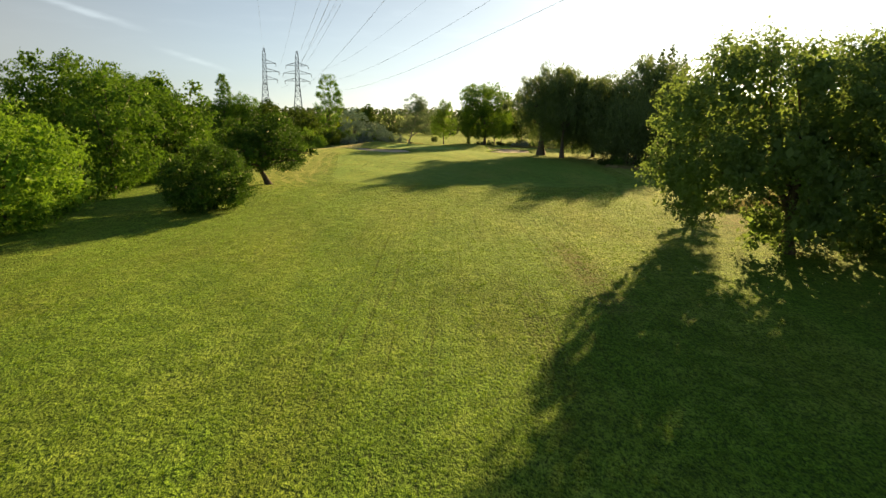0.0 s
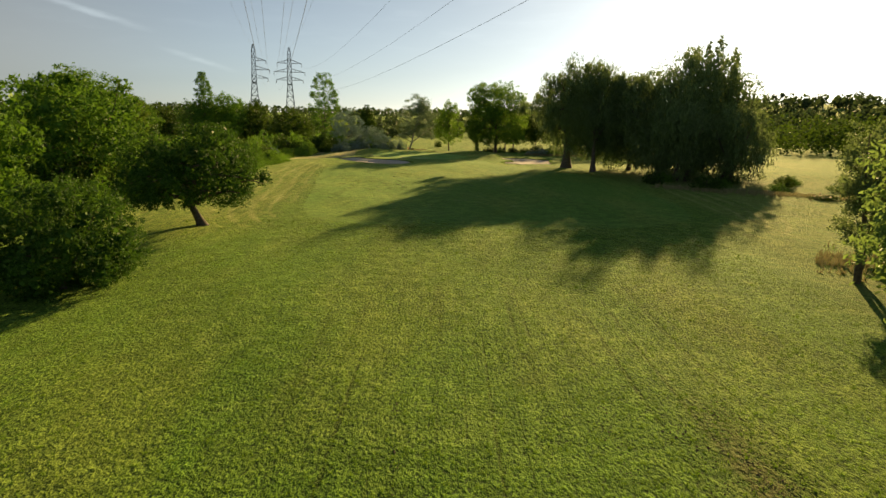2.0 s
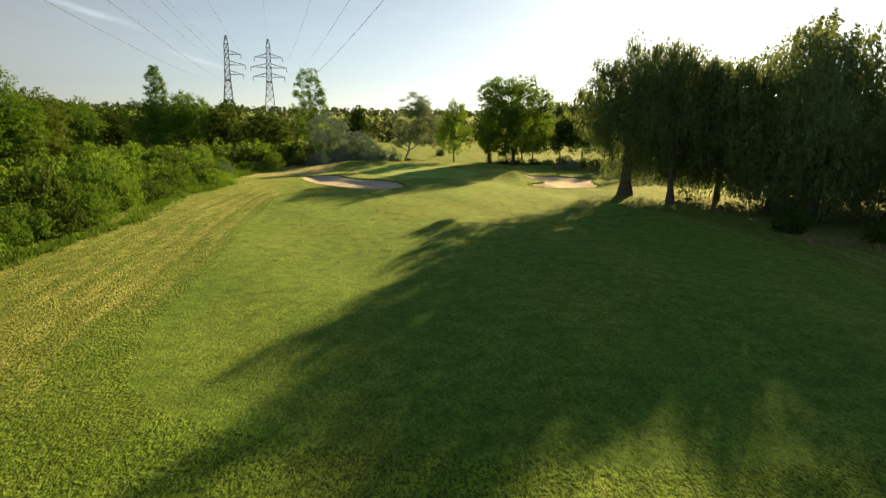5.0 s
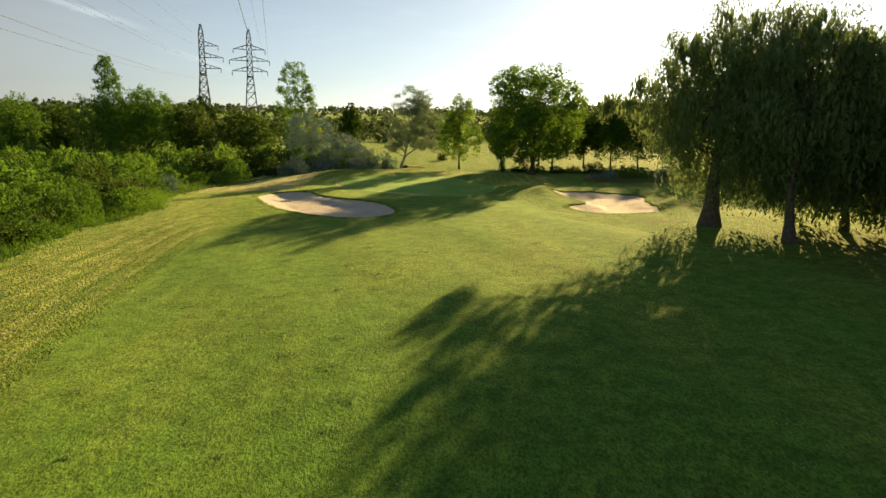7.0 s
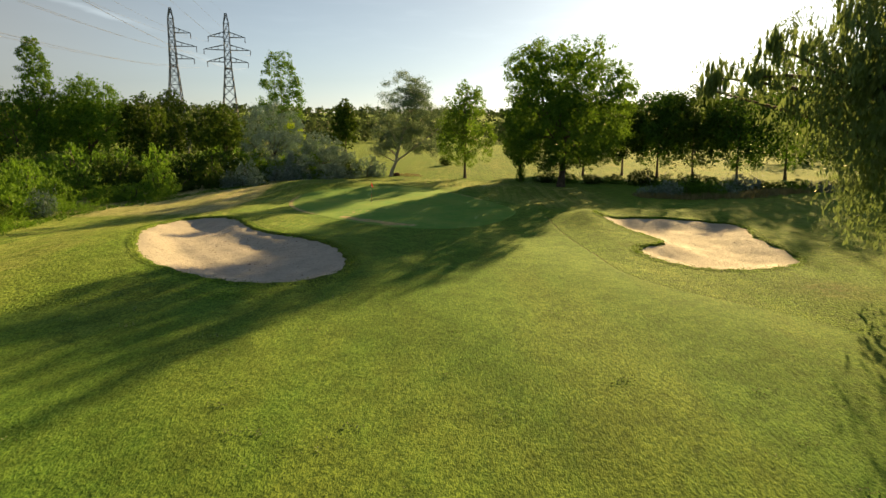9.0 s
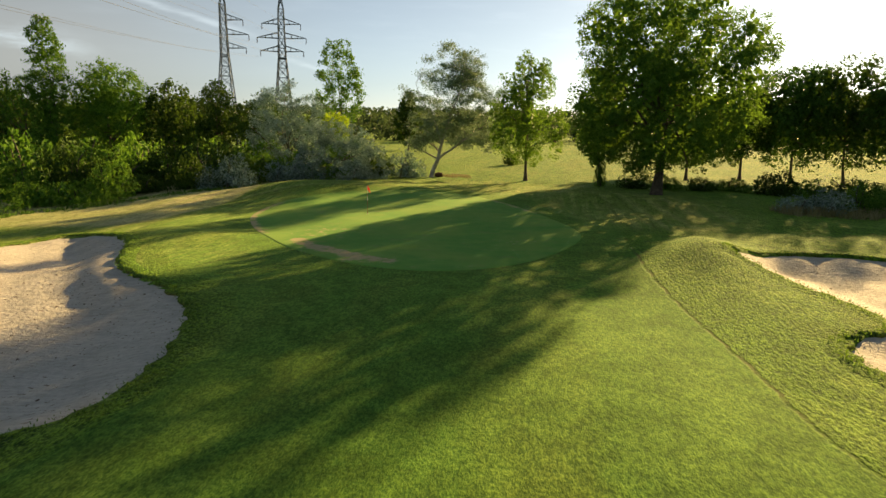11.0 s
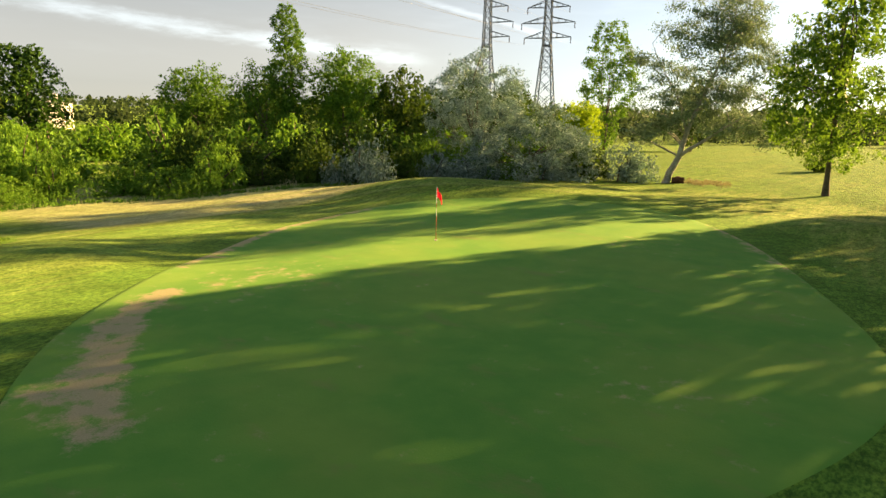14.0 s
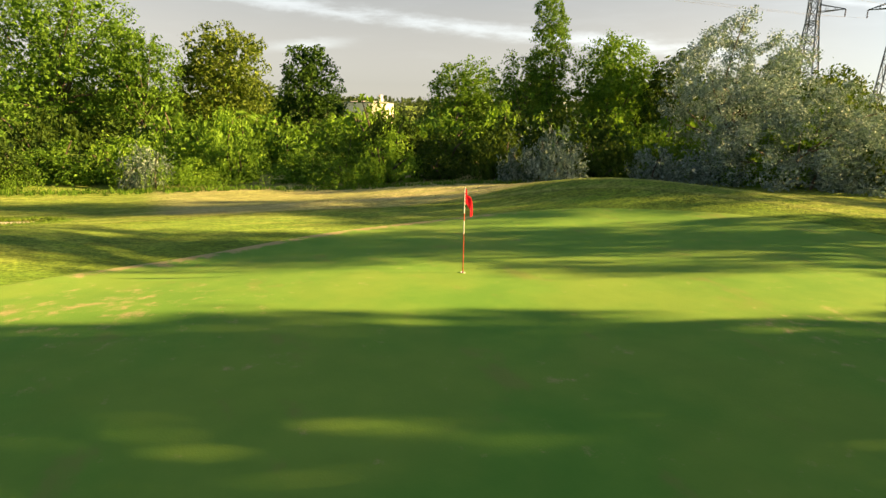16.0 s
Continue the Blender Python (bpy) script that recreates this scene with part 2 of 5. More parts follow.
def green_turf():
    """The putting green: short and smooth, with brown scars along its rim."""
    m, nt = material("putting_green_turf")
    pos = nd(nt, "ShaderNodeNewGeometry").outputs["Position"]
    n = nt.nodes.new("ShaderNodeAttribute")
    n.attribute_name = "scar"
    mid, fine, big, wear = noise_of(nt, pos, 1.1, 4), noise_of(nt, pos, 30, 2), noise_of(nt, pos, 0.25, 3), noise_of(nt, pos, 2.6, 5, 0.6)
    col = mixc(nt, remap(nt, mid, 0.3, 0.7), (0.098, 0.258, 0.040), (0.134, 0.294, 0.047))
    col = mixc(nt, mth(nt, "MULTIPLY", remap(nt, big, 0.42, 0.65), 0.34), col, (0.26, 0.335, 0.065))
    faint = noise_of(nt, stretched(nt, pos, 0.5, 0.9, 1, 30), 1.0, 5, 0.6)
    col = mixc(nt, mth(nt, "MULTIPLY", remap(nt, faint, 0.57, 0.70), 0.30), col, (0.26, 0.20, 0.09))
    torn = mth(nt, "ADD", mth(nt, "MULTIPLY", wear, 0.7), mth(nt, "ADD", mth(nt, "MULTIPLY", fine, 0.15), mth(nt, "MULTIPLY", mid, 0.35)))
    edge = remap(nt, mth(nt, "ADD", n.outputs["Fac"], mth(nt, "MULTIPLY", mth(nt, "SUBTRACT", torn, 0.6), 3.6)), 0.35, 1.1)
    col = mixc(nt, edge, col, mixc(nt, fine, (0.31, 0.25, 0.13), (0.48, 0.39, 0.23)))
    bmp = nd(nt, "ShaderNodeBump", {"Strength": 0.4, "Distance": 0.012, "Height": mth(nt, "ADD", fine, mth(nt, "MULTIPLY", mid, 0.8))})
    p = nd(nt, "ShaderNodeBsdfPrincipled", {"Base Color": col, "Roughness": 0.9, "Specular IOR Level": 0.08, "Normal": bmp.outputs[0],
                                            "Sheen Weight": 0.06, "Sheen Roughness": 0.5, "Sheen Tint": (0.7, 0.92, 0.28, 1)})
    finish(nt, p.outputs[0])
    return m


def sand_mat():
    m, nt = material("bunker_sand")
    pos = nd(nt, "ShaderNodeNewGeometry").outputs["Position"]
    a, b, c = noise_of(nt, pos, 0.5, 4), noise_of(nt, pos, 5, 5, 0.65), noise_of(nt, pos, 34, 3)
    specks = noise_of(nt, stretched(nt, pos, 5.0, 8.0, 1, 20), 1.0, 3, 0.6)
    rake = noise_of(nt, stretched(nt, pos, 1.2, 9, 1, 35), 1.0, 3)
    f = mth(nt, "ADD", mth(nt, "MULTIPLY", a, 0.35), mth(nt, "ADD", mth(nt, "MULTIPLY", b, 0.35), mth(nt, "MULTIPLY", rake, 0.3)))
    col = mixc(nt, remap(nt, f, 0.35, 0.65), (0.38, 0.355, 0.30), (0.57, 0.53, 0.45))
    col = mixc(nt, mth(nt, "MULTIPLY", remap(nt, mth(nt, "ADD", mth(nt, "MULTIPLY", specks, 0.75), mth(nt, "MULTIPLY", a, 0.25)), 0.60, 0.66), 0.85), col, (0.13, 0.095, 0.06))
    h = mth(nt, "ADD", mth(nt, "MULTIPLY", b, 0.8), mth(nt, "ADD", mth(nt, "MULTIPLY", rake, 0.5), mth(nt, "MULTIPLY", c, 0.2)))
    bmp = nd(nt, "ShaderNodeBump", {"Strength": 0.9, "Distance": 0.10, "Height": h})
    p = nd(nt, "ShaderNodeBsdfPrincipled", {"Base Color": col, "Roughness": 0.9, "Specular IOR Level": 0.2, "Normal": bmp.outputs[0]})
    finish(nt, p.outputs[0])
    return m


TURF, GREEN, SAND = turf(), green_turf(), sand_mat()
LITTER = simple("dry_brown_litter", (0.05, 0.035, 0.02), (0.15, 0.10, 0.06), 0.9, 6.0, bump=0.3, spec=0.1)
CLOD = simple("dark_soil", (0.07, 0.055, 0.03), (0.17, 0.13, 0.08), 0.95, 5.0, bump=0.6, spec=0.1)
BARK = simple("grey_brown_bark", (0.05, 0.04, 0.03), (0.13, 0.105, 0.08), 0.9, 3.0, bump=0.8)
PALE_BARK = simple("pale_bark", (0.16, 0.15, 0.13), (0.46, 0.44, 0.40), 0.85, 2.5, bump=0.5)
STEEL = simple("galvanised_steel", (0.10, 0.11, 0.12), (0.20, 0.21, 0.22), 0.55, 0.8, metal=0.6, bump=0.05)
WIRE = simple("aluminium_wire", (0.16, 0.16, 0.17), (0.24, 0.24, 0.25), 0.5, 2.0, metal=0.7, bump=0.0)
GLASSY = simple("brown_insulator", (0.05, 0.03, 0.02), (0.09, 0.05, 0.03), 0.25, 4.0, bump=0.0)
LEAF_GREEN = leafy("mid_green_leaves", (0.028, 0.078, 0.012), (0.150, 0.272, 0.038), (0.13, 0.25, 0.020), 0.25)
LEAF_BRIGHT = leafy("bright_green_leaves", (0.046, 0.125, 0.016), (0.210, 0.350, 0.046), (0.19, 0.34, 0.026), 0.27)
LEAF_DARK = leafy("dark_green_leaves", (0.015, 0.036, 0.009), (0.072, 0.128, 0.022), (0.08, 0.135, 0.014), 0.25)
LEAF_ASH = leafy("ash_leaves", (0.065, 0.112, 0.042), (0.165, 0.245, 0.09), (0.18, 0.27, 0.06), 0.44)
LEAF_OAK = leafy("oak_leaves", (0.034, 0.082, 0.014), (0.155, 0.265, 0.042), (0.16, 0.28, 0.026), 0.36)
LEAF_HAZEL = leafy("deep_green_leaves", (0.012, 0.036, 0.009), (0.085, 0.170, 0.028), (0.085, 0.175, 0.017), 0.20)
LEAF_RUST = leafy("brownish_green_leaves", (0.042, 0.080, 0.014), (0.165, 0.225, 0.042), (0.14, 0.22, 0.022), 0.22)
LEAF_SILVER = leafy("silver_grey_leaves", (0.024, 0.062, 0.030), (0.40, 0.50, 0.46), (0.12, 0.20, 0.12), 0.16)
LEAF_BIRCH = leafy("grey_green_leaves", (0.066, 0.1122, 0.0594), (0.2244, 0.3168, 0.198), (0.17, 0.235, 0.12), 0.31)
LEAF_WILLOW = leafy("willow_leaves", (0.060, 0.095, 0.040), (0.155, 0.215, 0.085), (0.17, 0.235, 0.075), 0.33)
LEAF_YELLOW = leafy("yellow_green_leaves", (0.09, 0.15, 0.01), (0.19, 0.27, 0.02), (0.3, 0.42, 0.02), 0.45)
LEAF_FAR = leafy("distant_leaves", (0.0312, 0.0525, 0.0225), (0.0688, 0.1063, 0.0375), (0.075, 0.1125, 0.0375), 0.26)
LEAF_GRASS = leafy("grass_blades", (0.035, 0.075, 0.012), (0.14, 0.215, 0.032), (0.155, 0.27, 0.024), 0.4)
LEAF_CLOVER = leafy("clover_leaves", (0.08, 0.15, 0.05), (0.42, 0.47, 0.27), (0.20, 0.26, 0.08), 0.2)
LEAF_DRY = leafy("dry_grass_blades", (0.18, 0.17, 0.08), (0.34, 0.31, 0.16), (0.24, 0.22, 0.1), 0.25)

# ---- mesh helpers ----


def mesh_of(name, v, quads, mat, smooth=False, attrs=None):
    """A mesh from arrays of vertices and of four-cornered faces."""
    v, quads = np.asarray(v, np.float32), np.asarray(quads, np.int32)
    me = bpy.data.meshes.new(name)
    me.vertices.add(len(v))
    me.vertices.foreach_set("co", v.ravel())
    me.loops.add(quads.size)
    me.loops.foreach_set("vertex_index", quads.ravel())
    me.polygons.add(len(quads))
    me.polygons.foreach_set("loop_start", np.arange(0, quads.size, quads.shape[1], dtype=np.int32))
    me.polygons.foreach_set("use_smooth", np.full(len(quads), smooth))
    for key, val in (attrs or {}).items():
        me.attributes.new(key, "FLOAT", "POINT").data.foreach_set("value", np.asarray(val, np.float32))
    me.update(calc_edges=True)
    me.materials.append(mat)
    return me


def part(name, me, parent, label=""):
    ob = new(name, me)
    ob.parent = parent
    return tagged(ob, label)


def thing(name, label, category, group="", kind="", at=None):
    ob = new(name)
    if at is not None:
        ob.matrix_basis = at
    return tagged(ob, label, category, group, kind)


def tube(points, radii, sides=6):
    """A tapered tube along points, as vertices and faces."""
    pts, radii = np.asarray(points, float), np.asarray(radii, float)
    n = len(pts)
    d = np.gradient(pts, axis=0)
    d /= np.linalg.norm(d, axis=1)[:, None] + 1e-9
    ref = np.where(np.abs(d[:, 2:3]) > 0.9, [[1.0, 0, 0]], [[0, 0, 1.0]])
    u = np.cross(d, ref)
    u /= np.linalg.norm(u, axis=1)[:, None]
    w = np.cross(d, u)
    a = np.arange(sides) * 2 * np.pi / sides
    ring = pts[:, None] + radii[:, None, None] * (np.cos(a)[None, :, None] * u[:, None] + np.sin(a)[None, :, None] * w[:, None])
    i, j = np.meshgrid(np.arange(n - 1), np.arange(sides), indexing="ij")
    k = (j + 1) % sides
    q = np.stack([i * sides + j, i * sides + k, (i + 1) * sides + k, (i + 1) * sides + j], -1).reshape(-1, 4)
    return ring.reshape(-1, 3), q


def joined(pieces):
    vs, qs, n = [], [], 0
    for v, q in pieces:
        vs.append(v)
        qs.append(np.asarray(q) + n)
        n += len(v)
    return np.concatenate(vs), np.concatenate(qs)


def unit(a):
    return a / (np.linalg.norm(a, axis=-1, keepdims=True) + 1e-9)


def leaves(rng, cen, rad, n, size, aspect=0.5, up=0.3, hang=0.0, flat=0.8, hollow=0.5):
    """n small folded leaves scattered through balls of the given centres and radii."""
    cen, rad = np.asarray(cen, float), np.asarray(rad, float)
    p = rad ** 2.2
    idx = rng.choice(len(cen), n, p=p / p.sum())
    d = unit(rng.normal(size=(n, 3)))
    r = rad[idx] * (hollow + (1 - hollow) * rng.random(n)) ** 0.8 * rng.uniform(0.75, 1.12, n) * np.where(rng.random(n) < 0.22, rng.uniform(1.1, 1.75, n), 1.0)
    pos = cen[idx] + d * r[:, None] * (1, 1, flat)
    nor = unit(d * 0.85 + rng.normal(size=(n, 3)) * 0.72 + (0, 0, up))
    tan = rng.normal(size=(n, 3)) + d * 0.6
    tan = tan * (1 - hang) + np.array([0, 0, -1.0]) * hang * 1.5 + d * hang * 0.3
    tan = unit(tan - (tan * nor).sum(1, keepdims=True) * nor)
    s = size * rng.uniform(0.6, 1.35, n)[:, None]
    side = np.cross(nor, tan) * s * aspect
    v = np.stack([pos - tan * s, pos + side + nor * s * 0.18, pos + tan * s, pos - side + nor * s * 0.18], 1).reshape(-1, 3)
    return v, np.arange(4 * n).reshape(-1, 4)


def lobes_of(rng, shape, r, ry, h, low, n, uneven=1.0):
    """Centres and radii of the rounded leaf masses that make up a crown."""
    k = np.arange(n) + 0.5
    zz = 1 - 2 * k / n
    a = k * 2.39996 + rng.uniform(0, 6.28)
    d = unit(np.stack([np.cos(a) * np.sqrt(1 - zz * zz), np.sin(a) * np.sqrt(1 - zz * zz), zz], -1) + rng.normal(size=(n, 3)) * 0.16)
    rel = min(1.75 / math.sqrt(n), 0.5)
    cz, up, down = (h + low) / 2, (h - low) / 2, (h - low) / 2
    if shape == "mound":
        d[:, 2] = np.abs(d[:, 2])
        cz, up, down, rel = low, h - low, 0.0, rel * 0.8
    elif shape == "dome":
        cz, up, down = low + 0.36 * (h - low), 0.64 * (h - low), 0.36 * (h - low)
    mean = (r * ry * (up + max(down, 0.5 * up)) / 2) ** (1 / 3)
    if shape == "column":
        t = (k / n)
        wide = np.clip(1.25 * t + 0.45, 0, 1) * np.sqrt(np.clip(1.04 - t ** 5, 0.1, 1))
        out = rng.uniform(0.15, 0.5, n) * wide
        cen = np.stack([np.cos(a) * out * r, np.sin(a) * out * ry, low + (h - low) * (0.05 + 0.9 * t)], -1)
        return cen, 0.66 * r * wide * rng.uniform(0.8, 1.2, n)
    size = rel * rng.uniform(1 - 0.28 * uneven, 1 + 0.28 * uneven, n)
    out = np.clip((1 - size * 0.92) * rng.uniform(1 - 0.16 * uneven, 1 + 0.06 * uneven, n), 0.2, 1)
    z = d[:, 2]
    if shape == "cone":
        d[:, :2] *= (1.2 - 0.62 * (z[:, None] + 1) / 2)
        size = size * (1.15 - 0.45 * (z + 1) / 2)
    elif shape == "broad":
        d[:, :2] *= ((1 - np.clip(np.abs(z), 0, 0.93) ** 2) ** -0.24)[:, None]
    cen = d * out[:, None] * np.stack([np.full(n, r), np.full(n, ry), np.where(z > 0, up, max(down, 0.01))], -1)
    rad = size * mean
    mid = np.array([[0, 0, (0.35 * up if shape == "mound" else 0.0)]])
    cen, rad = np.concatenate([cen, mid]), np.append(rad, 0.42 * min(r, ry, up))
    return cen + (0, 0, cz), rad


def clumps_of(rng, lobes, rads, per):
    """Small leaf clumps over the outer sides of the lobes of a crown."""
    n = len(lobes)
    d = unit(rng.normal(size=(n, per, 3)))
    p = (lobes[:, None] + d * (rads[:, None] * rng.uniform(0.72, 1.04, (n, per)))[..., None]).reshape(-1, 3)
    own = np.repeat(np.arange(n), per)
    apart = np.linalg.norm(p[:, None] - lobes[None], axis=2) / rads[None]
    apart[np.arange(len(p)), own] = 9
    keep = apart.min(1) > 0.74
    return p[keep], (np.repeat(rads, per) * 0.29 * rng.uniform(0.6, 1.35, n * per))[keep], own[keep]


def core(rng, pos, half, hang=0.0):
    """Broad shaded leaf masses in the heart of a crown."""
    n = len(pos)
    a = unit(rng.normal(size=(n, 3)))
    a = unit(a * (1 - hang) + np.array([0, 0, -1.5]) * hang)
    b = unit(np.cross(a, rng.normal(size=(n, 3))))
    s = (half * rng.uniform(0.6, 1.2, n))[:, None]
    wide = 0.7 - 0.4 * hang
    v = np.stack([pos - a * s, pos + b * s * wide, pos + a * s, pos - b * s * wide], 1).reshape(-1, 3)
    return v, np.arange(4 * n).reshape(-1, 4)


def hanging(rng, cen, rad, n, per, size, length):
    """Weeping twigs: n strings of narrow leaves that hang from balls."""
    cen, rad = np.asarray(cen, float), np.asarray(rad, float)
    p = rad ** 2
    idx = rng.choice(len(cen), n, p=p / p.sum())
    d = unit(rng.normal(size=(n, 3)))
    top = cen[idx] + d * rad[idx][:, None] * rng.uniform(0.6, 1.05, n)[:, None]
    ln = length * rng.uniform(0.3, 1.0, n)
    f = (np.arange(per) + 0.5) / per
    pos = top[:, None] + np.stack([d[:, 0:1] * f * 0.5, d[:, 1:2] * f * 0.5, -ln[:, None] * f], -1)
    pos = pos.reshape(-1, 3) + rng.normal(size=(n * per, 3)) * 0.12
    keep = pos[:, 2] > 2.3 + rng.random(n * per) * 1.9
    pos, m = pos[keep], int(keep.sum())
    nor = unit(np.repeat(d, per, 0)[keep] * (1, 1, 0.3) + rng.normal(size=(m, 3)) * 0.5)
    tan = unit(np.array([0, 0, -1.0]) + rng.normal(size=(m, 3)) * 0.35)
    tan = unit(tan - (tan * nor).sum(1, keepdims=True) * nor)
    s = size * rng.uniform(0.6, 1.3, m)[:, None]
    side = np.cross(nor, tan) * s * 0.3
    v = np.stack([pos - tan * s, pos + side, pos + tan * s, pos - side], 1).reshape(-1, 3)
    return v, np.arange(4 * m).reshape(-1, 4)


# ---- the lie of the land ----
MOUNDS = [  # x, y, height, radius across, radius along, turn
    (-21.0, 198.5, 0.95, 8.5, 4.0, 35), (7.0, 196.0, 0.9, 6.0, 4.0, -10), (9.9, 171.5, 0.95, 2.0, 4.0, -10),
    (-27.5, 157.0, 0.35, 2.5, 7.0, 10), (-19.0, 172.5, 0.45, 4.5, 3.0, 0), (9.0, 36.0, 0.35, 9.0, 8.0, 0), (20, 178, 0.3, 6, 2.5, 0)]


def smooth(a, lo, hi):
    f = np.clip((a - lo) / (hi - lo), 0, 1)
    return f * f * (3 - 2 * f)


def bare(x, y):
    """Height of the land, without the bunkers."""
    x, y = np.asarray(x, float), np.asarray(y, float)
    z = np.interp(y, [-60, 0, 50, 80, 120, 150, 185, 220, 300, 400], [-0.4, 0, 1.05, 1.8, 2.5, 2.95, 3.0, 2.75, 2.2, 1.5])
    z = z - 0.55 * smooth(-x, 8, 18) * smooth(y, 160, 176) * (1 - smooth(y, 184, 200)) - 0.7 * smooth(-x, 22, 42) * smooth(y, 120, 160) - 0.3 * smooth(x, 14, 40)
    for mx, my, h, rx, ry, turn in MOUNDS:
        c, s = math.cos(radians(turn)), math.sin(radians(turn))
        u, w = (x - mx) * c + (y - my) * s, -(x - mx) * s + (y - my) * c
        z = z + h * np.exp(-(u / rx) ** 2 - (w / ry) ** 2)
    z = z + 0.10 * np.sin(x * 0.21 + y * 0.05) * np.sin(y * 0.13 + 1) + 0.05 * np.sin(x * 0.5 + 2 + y * 0.31)
    far = np.hypot(x, y - 150)
    z = z + 22 * smooth(far, 420, 1100) + 20 * smooth(far, 1000, 2600) + 26 * smooth(far, 380, 900) * smooth(x, 60, 500) * smooth(y, 0, 300)
    return z


def closed_curve(points, n):
    """n points of a smooth closed line through a few points."""
    p = np.asarray(points, float)
    k = len(p)
    t = np.arange(n) * k / n
    i = t.astype(int)
    f = (t - i)[:, None]
    a, b, c, d = p[(i - 1) % k], p[i % k], p[(i + 1) % k], p[(i + 2) % k]
    return 0.5 * (2 * b + (c - a) * f + (2 * a - 5 * b + 4 * c - d) * f ** 2 + (3 * b - a - 3 * c + d) * f ** 3)


def inside_by(curve, x, y):
    """Distance to a closed line, positive inside."""
    x, y = np.asarray(x, float).ravel(), np.asarray(y, float).ravel()
    a, b = curve, np.roll(curve, -1, 0)
    best, odd = np.full(x.shape, 1e9), np.zeros(x.shape, bool)
    for (ax, ay), (bx, by) in zip(a, b):
        dx, dy = bx - ax, by - ay
        f = np.clip(((x - ax) * dx + (y - ay) * dy) / (dx * dx + dy * dy + 1e-12), 0, 1)
        best = np.minimum(best, (x - ax - f * dx) ** 2 + (y - ay - f * dy) ** 2)
        odd ^= ((ay > y) != (by > y)) & (x < dx * (y - ay) / (dy + 1e-12) + ax)
    return np.where(odd, 1, -1) * np.sqrt(best)


BUNKER_LEFT = closed_curve([(-24.3, 159.8), (-26.6, 166.5), (-26.8, 172.3), (-24.0, 172.4), (-20.5, 169.6), (-17, 164.3), (-13, 161.2), (-10.2, 158.4), (-8.5, 154.2), (-8.6, 150.9), (-11.5, 149), (-16, 150), (-20.8, 153.8)], 130)
BUNKER_RIGHT = closed_curve([(10.8, 171), (14, 173.3), (19, 173.6), (23.6, 172), (22, 164.9), (21.2, 157), (17.5, 153.8), (13.5, 153.7), (11.1, 157), (11.4, 159.8), (13.6, 161.5), (13, 165), (11.8, 169)], 130)
GREEN_LINE = closed_curve([(-10.6, 169.5), (-5, 166.2), (-0.8, 167.2), (3, 172.2), (4.1, 177.5), (2, 184.5), (-1.5, 192), (-6.5, 197.5), (-14, 197.5), (-20, 191.5), (-20, 184), (-16, 176.2)], 220)
FAIRWAY = closed_curve([(-11, 82), (-15.6, 89), (-17.9, 105), (-21, 124), (-21.5, 142), (-10, 146), (-7.2, 152), (-9, 159.8), (-15, 165.5), (-23, 177), (-22.5, 192), (-8, 201), (4, 196), (6.5, 182), (6.6, 168), (7.6, 158), (9, 150), (16, 142), (24, 126), (27, 110), (25.5, 92), (20, 83), (5, 79)], 160)


BUNKER_LEFT = BUNKER_LEFT.mean(0) + (BUNKER_LEFT - BUNKER_LEFT.mean(0)) * 1.035


def bunker_depth(x, y):
    z = np.zeros(np.shape(x)).ravel()
    for line in (BUNKER_LEFT, BUNKER_RIGHT):
        x0, y0 = line.min(0) - 2
        x1, y1 = line.max(0) + 2
        near = (np.ravel(x) > x0) & (np.ravel(x) < x1) & (np.ravel(y) > y0) & (np.ravel(y) < y1)
        if near.any():
            z[near] += 1.3 * smooth(inside_by(line, np.ravel(x)[near], np.ravel(y)[near]), 0.05, 1.3)
    return z.reshape(np.shape(x))


def land(x, y):
    return float(bare(x, y))


def spaced(lo, hi, step, far, grow=1.16):
    mid = list(np.arange(lo, hi + 1e-6, step))
    out, s = [], step
    while (out[-1] if out else hi) < far:
        s *= grow
        out.append((out[-1] if out else hi) + s)
    low, s = [], step
    while (low[-1] if low else lo) > -far:
        s *= grow
        low.append((low[-1] if low else lo) - s)
    return np.array(low[::-1] + mid + out)


